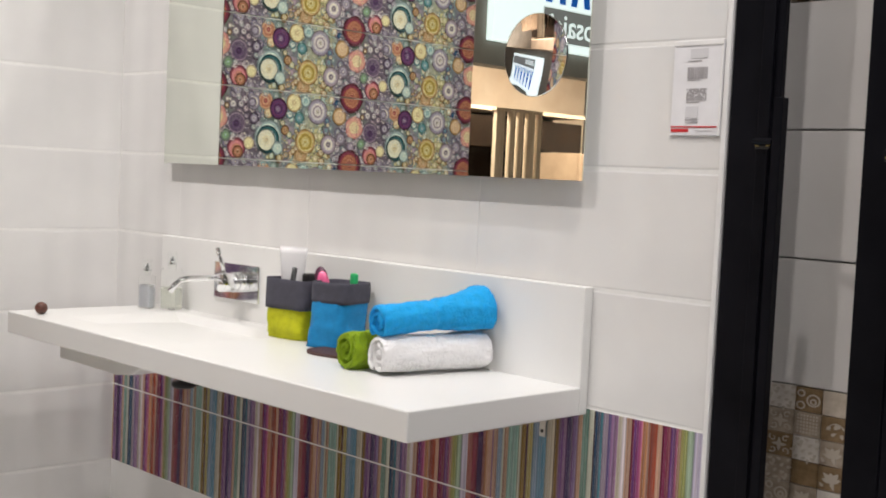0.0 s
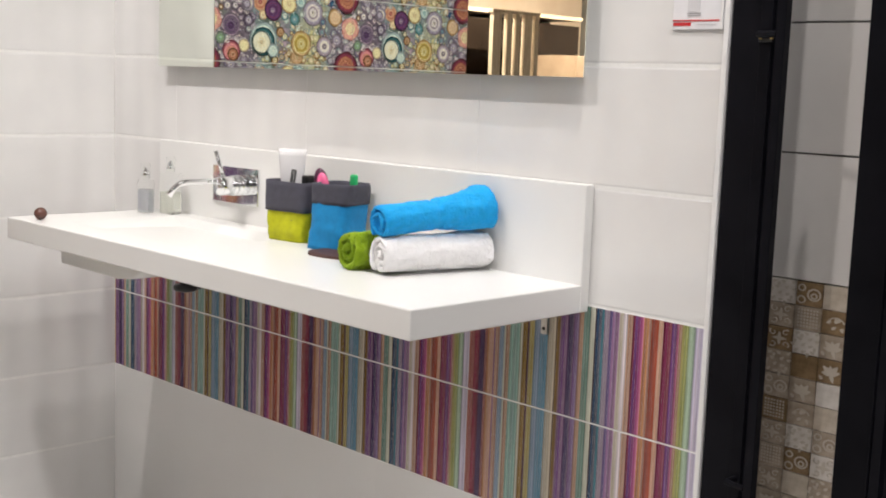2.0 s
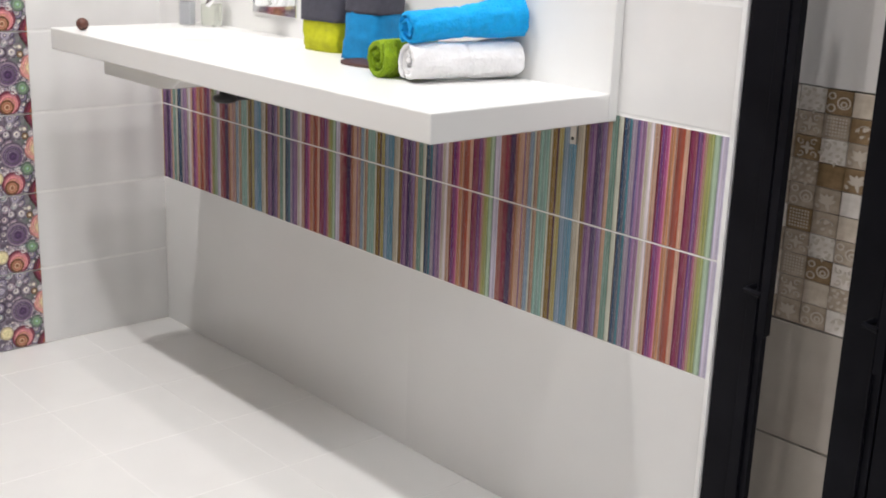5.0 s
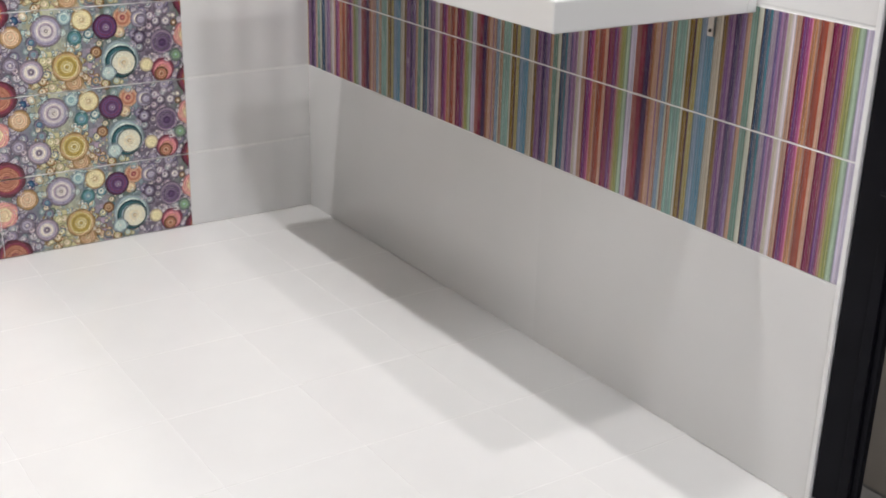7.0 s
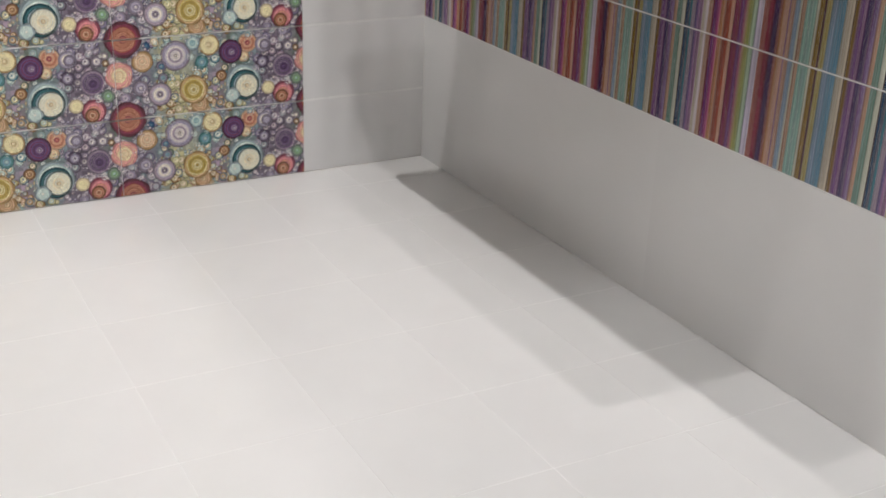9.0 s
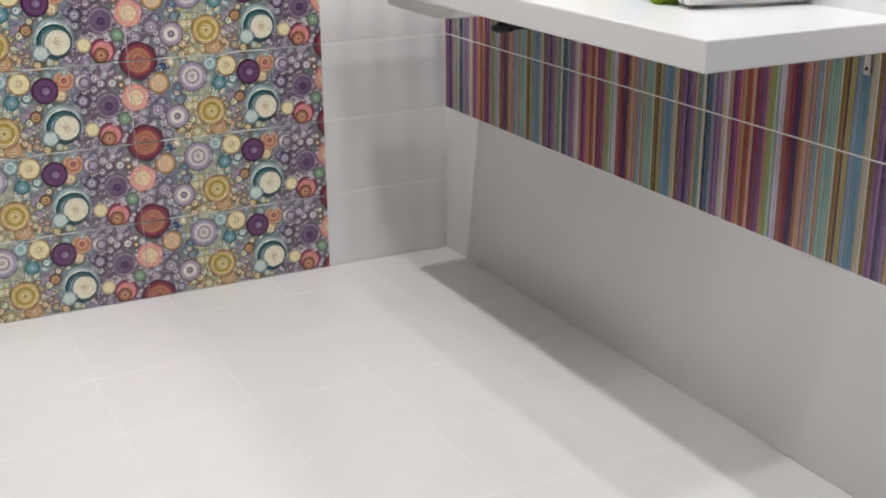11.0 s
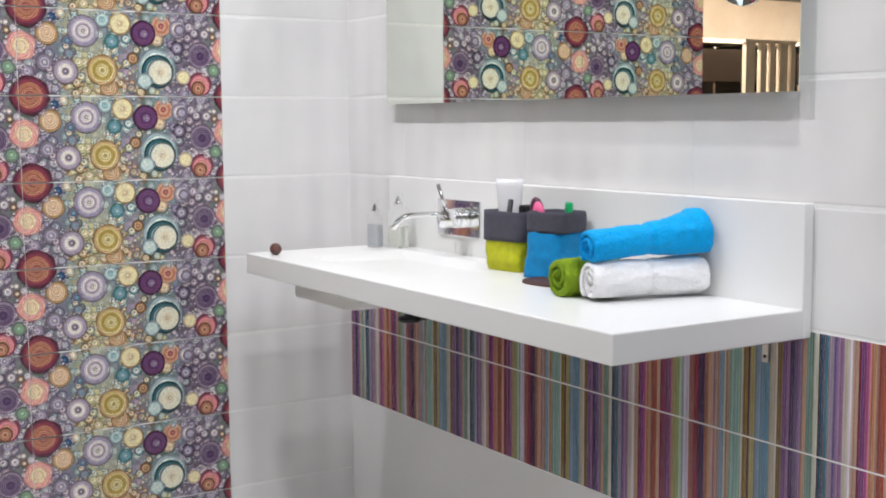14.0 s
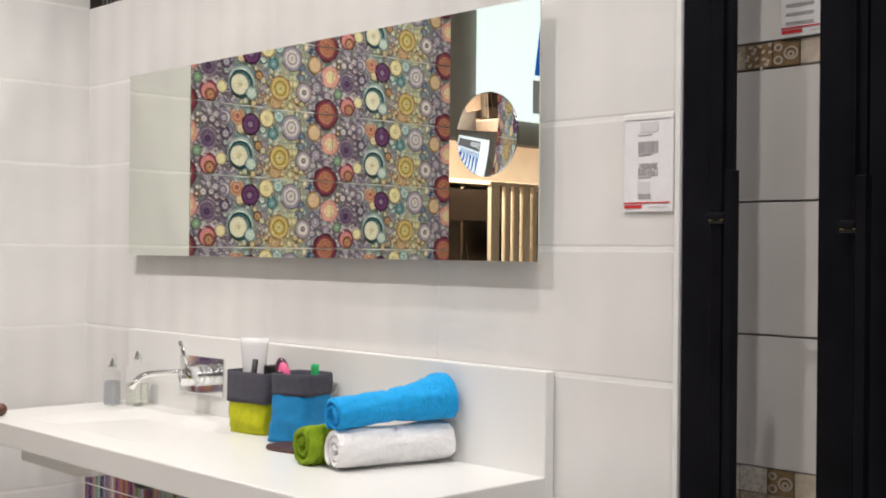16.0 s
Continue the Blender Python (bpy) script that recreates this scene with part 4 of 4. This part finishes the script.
def flower_tile(w, h, seed):
    rnd = random.Random(seed)
    verts, faces = tile_frame(w, h, 0.0004)
    cols = [COL["L"]] * len(faces)
    index = [0] * len(faces)
    zones = [(0.0, "g"), (0.1, "u"), (0.2, "b"), (0.29, "y"), (0.36, "y"), (0.44, "b"), (0.52, "p"), (0.6, "g"), (0.7, "b"), (0.78, "u"), (0.92, "u"), (1.0, "g")]
    nu, nv = 50, 20

    def zone(u, v):
        u = min(1, max(0, u + 0.06 * noise.noise(Vector((u * 5, v * 3, seed)))))
        for (a, ca), (b, cb) in zip(zones, zones[1:]):
            if u <= b:
                f = (u - a) / (b - a)
                c = COL[ca] * (1 - f) + COL[cb] * f
                break
        if 0.3 < u < 0.55 and v < 0.5:
            c = 0.5 * c + 0.5 * COL["b"]
        k = 0.85 + 0.5 * noise.noise(Vector((u * 30, v * 12, 4)))
        return np.array((*(c[:3] * max(0.25, k)), 1))

    m, mx = 0.0016, 0.0008
    base = len(verts)
    for j in range(nv + 1):
        for i in range(nu + 1):
            verts.append((mx + (w - 2 * mx) * i / nu, -0.0001, m + (h - 2 * m) * j / nv))
    for j in range(nv):
        for i in range(nu):
            a = base + j * (nu + 1) + i
            faces.append([a, a + 1, a + nu + 2, a + nu + 1])
            cols.append(zone((i + 0.5) / nu, 1 - (j + 0.5) / nv))
            index.append(1)
    level = [0.0002]

    def disc(cu, cv, r, colours, segs, wob=0.0, off=(0, 0), painted_relief=0.0, raised=0.0):
        """Rings of colour about (cu, cv) in metres from the tile's lower left corner."""
        if cu + r < mx or cu - r > w - mx or cv + r < m or cv - r > h - m:
            return
        level[0] += 2.5e-6
        y = -level[0] - raised
        n = len(colours)
        lift = min(0.0005, 0.12 * r / n)
        ph = rnd.uniform(0, 6)
        prev = None
        for k, c in enumerate(colours):
            f = 1 - (k / n) ** 1.1
            ring = []
            for s in range(segs):
                a = 2 * math.pi * s / segs
                rr = r * f * (1 + wob * math.sin(5 * a + ph + k) * (0.5 + 0.5 * f))
                x, z = cu + off[0] * r * (1 - f) + rr * math.cos(a), cv + off[1] * r * (1 - f) + rr * math.sin(a)
                verts.append((min(w - mx, max(mx, x)), y - 0.0003 * (1 - f) - lift * (k % 2), min(h - m, max(m, z))))
                ring.append(len(verts) - 1)
            if prev:
                for s in range(segs):
                    faces.append([prev[s], prev[(s + 1) % segs], ring[(s + 1) % segs], ring[s]])
                    cols.append(shade(prev_c, s, segs, k, painted_relief))
                    index.append(1)
            prev, prev_c = ring, c
        faces.append(prev)
        cols.append(prev_c)
        index.append(1)

    def shade(c, s, segs, ring=0, painted_relief=0.0):
        """Uneven ink round a ring, with light and shade painted in by angle, as in the quilled-paper print."""
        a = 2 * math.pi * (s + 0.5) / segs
        k = 0.92 + 0.16 * rnd.random() + painted_relief * math.cos(a - (2.3 if ring % 2 else -0.8))
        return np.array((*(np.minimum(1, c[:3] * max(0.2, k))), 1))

    def repeat(u, v, r, colours, segs, wob=0.0, off=(0, 0), painted_relief=0.0, raised=0.0):
        for du in (-w, 0, w):
            for dv in (-h, 0, h):
                disc(u * w + du, (1 - v) * h + dv, r, colours, segs, wob, off, painted_relief, raised)

    def clear_of(u, v, r, part_of=0.3):
        return all(min(math.hypot((u - a + du) * w, (v - b + dv) * h) for du in (-1, 0, 1) for dv in (-1, 0, 1)) - c / 1000 > -r * part_of for a, b, c, _ in FLOWERS.values())

    def pool_at(u, v):
        if u > 0.7 or u < 0.2:
            return "lLulpuLb"
        return "sbbhcgBs" if v < 0.55 else "zecyybsz"

    for count, sizes, room in ((330, (0.0035, 0.0045, 0.006, 0.0075), 1.2), (230, (0.008, 0.010, 0.0125), 0.7)):
        for k in range(count):
            u, v, r = rnd.random(), rnd.random(), rnd.choice(sizes)
            if not clear_of(u, v, r, room):
                continue
            pool = pool_at(u, v)
            a, b = COL[rnd.choice(pool)], COL[rnd.choice(pool)]
            # dark rim and off-centre pale ring put a highlight into each bead's colours
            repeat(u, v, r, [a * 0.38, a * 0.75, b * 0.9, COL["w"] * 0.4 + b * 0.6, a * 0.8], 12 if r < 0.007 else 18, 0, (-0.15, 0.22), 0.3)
    for name, (u, v, r, rings) in list(BALLS.items()) + list(FLOWERS.items()):
        off = {"arch": (0, -0.3), "plum": (0.1, -0.05), "violet": (0.05, -0.08)}.get(name, (0.0, 0.0))
        tones = [COL[c] for c in rings]
        mean = sum(tones) / len(tones)
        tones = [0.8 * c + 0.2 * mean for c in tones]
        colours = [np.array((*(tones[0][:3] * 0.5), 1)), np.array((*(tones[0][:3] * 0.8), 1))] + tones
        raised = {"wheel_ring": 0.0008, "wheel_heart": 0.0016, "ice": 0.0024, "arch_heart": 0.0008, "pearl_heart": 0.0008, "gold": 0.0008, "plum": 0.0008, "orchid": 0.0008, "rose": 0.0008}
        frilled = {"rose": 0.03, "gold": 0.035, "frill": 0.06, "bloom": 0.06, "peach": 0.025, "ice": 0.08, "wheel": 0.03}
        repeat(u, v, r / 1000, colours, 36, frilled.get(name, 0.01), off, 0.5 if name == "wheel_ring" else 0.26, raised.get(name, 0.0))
    for k in range(260):
        u, v, r = rnd.random(), rnd.random(), rnd.choice((0.0018, 0.0025, 0.0032, 0.004))
        if not clear_of(u, v, r, 0.6):
            continue
        pool = pool_at(u, v) + "w"
        a, b = COL[rnd.choice(pool)], COL[rnd.choice(pool)]
        # white heart shifted up and left: a highlight drawn in the print
        repeat(u, v, r, [np.array((*(a[:3] * 0.4), 1)), a, b, COL["w"]], 10, 0, (-0.2, 0.25))
    return coloured("flower_tile", verts, faces, cols, (GROUT, FLOWER), index)


STRIPES = {
    "A": "925850", "C": "7e2040", "P": "3e2650", "V": "6a3f78", "M": "8c3a70", "m": "801c48", "k": "b4688a", "l": "8a7098", "p": "907f8c", "q": "8c6a8a", "e": "b8927c", "o": "b98058",
    "c": "b4ab9a", "w": "d2c9cc", "W": "bcbcac", "b": "76899c", "B": "5a8298", "a": "7fa095", "g": "688a7e", "G": "9cb098", "O": "8a6c2c", "N": "4a3226", "Y": "9a8c50", "y": "a4a25c",
    "u": "90965e", "T": "27435f", "t": "437886", "r": "98442f", "D": "40222e", "L": "b2acbe", "x": "6a5c8c"}
BANDS = ("A13 C13 P13 A6 o5 e11 q4 e5 e5 b11 W4 e10 a17 a7 W7 O10 D5 Y11 b12 B19 c10 c8 N3 O5 e3 V9 q6 P13 V4 l7 e10 a5 g9 W10 D3 T11 t5 p11 x6 q14 c8 w9 e10 C5 V5 M7 k5 o10 "
         "e5 r14 e9 m16 V9 k5 e6 y5 u7 G12 L15")
STRIPE_COL = {k: np.array((*srgb(v), 1.0)) for k, v in STRIPES.items()}


def stripe_tile(w, h, u0, seed):
    """A tile of upright stripes; u0 of its full width is cut away before it."""
    rnd = random.Random(seed)
    verts, faces = tile_frame(w, h)
    cols, index = [COL["L"]] * len(faces), [0] * len(faces)
    items = [(s[0], float(s[1:])) for s in BANDS.split()]
    total = sum(d for _, d in items)
    full = 0.5
    x = -u0
    m = 0.0003
    for c, d in items:
        d = d / total * full
        cuts = max(1, round(d / 0.0023))
        ink = STRIPE_COL[c]
        for k in range(cuts):
            a, b = x + d * k / cuts, x + d * (k + 1) / cuts
            a, b = max(m, a), min(w - m, b)
            if b > a:
                f = rnd.choice((0.62, 0.84, 0.95, 1.02, 1.1, 1.24)) * (0.8 if k == 0 else 1.0)
                other = STRIPE_COL[rnd.choice("lpbceB")]
                mixed = rnd.choice((0, 0, 0.06, 0.16))
                tint = (ink * (1 - mixed) + other * mixed) * f * 1.06
                y = -0.0002 - 0.0002 * (k % 2 if cuts > 1 else 1)
                i = len(verts)
                verts += [(a, y, 0.0015), (b, y, 0.0015), (b, y, h - 0.0015), (a, y, h - 0.0015)]
                faces.append([i, i + 1, i + 2, i + 3])
                cols.append(np.array((*np.minimum(0.9, tint[:3]), 1)))
                index.append(1)
        x += d
    return coloured("stripe_tile", verts, faces, cols, (GROUT, STRIPE), index)


def lay(name, mesh, parent, place, turn=0):
    t = new(name, mesh)
    t.parent = parent
    t.matrix_basis = pose(*place, 0, 0, turn)
    return t


# west wall: white tiles by the corner, then two columns of flower tiles
FW, F0 = 0.490, -0.356
white_w = mesh_of("tile", tile_bm(-F0 - 0.0005, ROW, edge=0.0048, gap=0.0, side=0.1, g=0.0011, sink=0.0019), GLAZE)
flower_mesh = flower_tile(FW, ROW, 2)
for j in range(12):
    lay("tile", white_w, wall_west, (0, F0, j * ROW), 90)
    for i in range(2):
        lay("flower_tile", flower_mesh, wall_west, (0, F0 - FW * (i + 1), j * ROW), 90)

# north wall: low white panels, two rows of striped tiles, white tiles above
tile_half = mesh_of("tile", tile_bm(0.5, ROW, edge=0.0048, gap=0.0, side=0.1, g=0.0011, sink=0.0019), GLAZE)
tile_cut = mesh_of("tile", tile_bm(0.289, ROW, edge=0.0048, gap=0.0, side=0.1, g=0.0011, sink=0.0019), GLAZE)
low_half = mesh_of("tile", tile_bm(0.7505, 2 * ROW, edge=0.001, gap=0.0, side=0.0), PANEL)
low_cut = mesh_of("tile", tile_bm(0.288, 2 * ROW, edge=0.001, gap=0.0, side=0.0), PANEL)
lay("tile", low_cut, wall_north, (0.001, 0, 0))
lay("tile", low_half, wall_north, (0.289, 0, 0))
lay("tile", low_half, wall_north, (1.0395, 0, 0))
stripe_full = stripe_tile(0.5, ROW, 0.0, 5)
stripe_cut = stripe_tile(0.289, ROW, 0.21, 5)
for j in range(2, 9):
    for i in range(3):
        lay("stripe_tile" if j < 4 else "tile", stripe_full if j < 4 else tile_half, wall_north, (NX - 0.5 * (i + 1), 0, j * ROW))
    lay("stripe_tile" if j < 4 else "tile", stripe_cut if j < 4 else tile_cut, wall_north, (0.001, 0, j * ROW))

# floor tiles
FP = 0.272
floor_tile = tile_bm(FP, FP, 0.006, 0.0005, 0.0010, 1.0, 0.0005, 0.0005)
bmesh.ops.rotate(floor_tile, cent=(0, 0, 0), matrix=Matrix.Rotation(radians(-90), 3, "X"), verts=floor_tile.verts)
floor_mesh = mesh_of("tile", floor_tile, FLOORTILE)
for i in range(-1, 12):
    for j in range(-1, 7):
        x0, y1 = 0.152 + i * FP, -0.53 + FP * 2 - j * FP
        cx0, cx1, cy0, cy1 = max(0.002, x0), x0 + FP, y1 - FP, min(-0.0005, y1)
        if cx1 - cx0 < 0.01 or cy1 - cy0 < 0.01:
            continue
        whole = abs(cx1 - cx0 - FP) < 1e-4 and abs(cy1 - cy0 - FP) < 1e-4
        me = floor_mesh
        if not whole:
            b = tile_bm(cx1 - cx0, cy1 - cy0, 0.006, 0.0005, 0.0010, 1.0, 0.0005, 0.0005)
            bmesh.ops.rotate(b, cent=(0, 0, 0), matrix=Matrix.Rotation(radians(-90), 3, "X"), verts=b.verts)
            me = mesh_of("tile", b, FLOORTILE)
        lay("tile", me, floor, (cx0, cy0, 0))
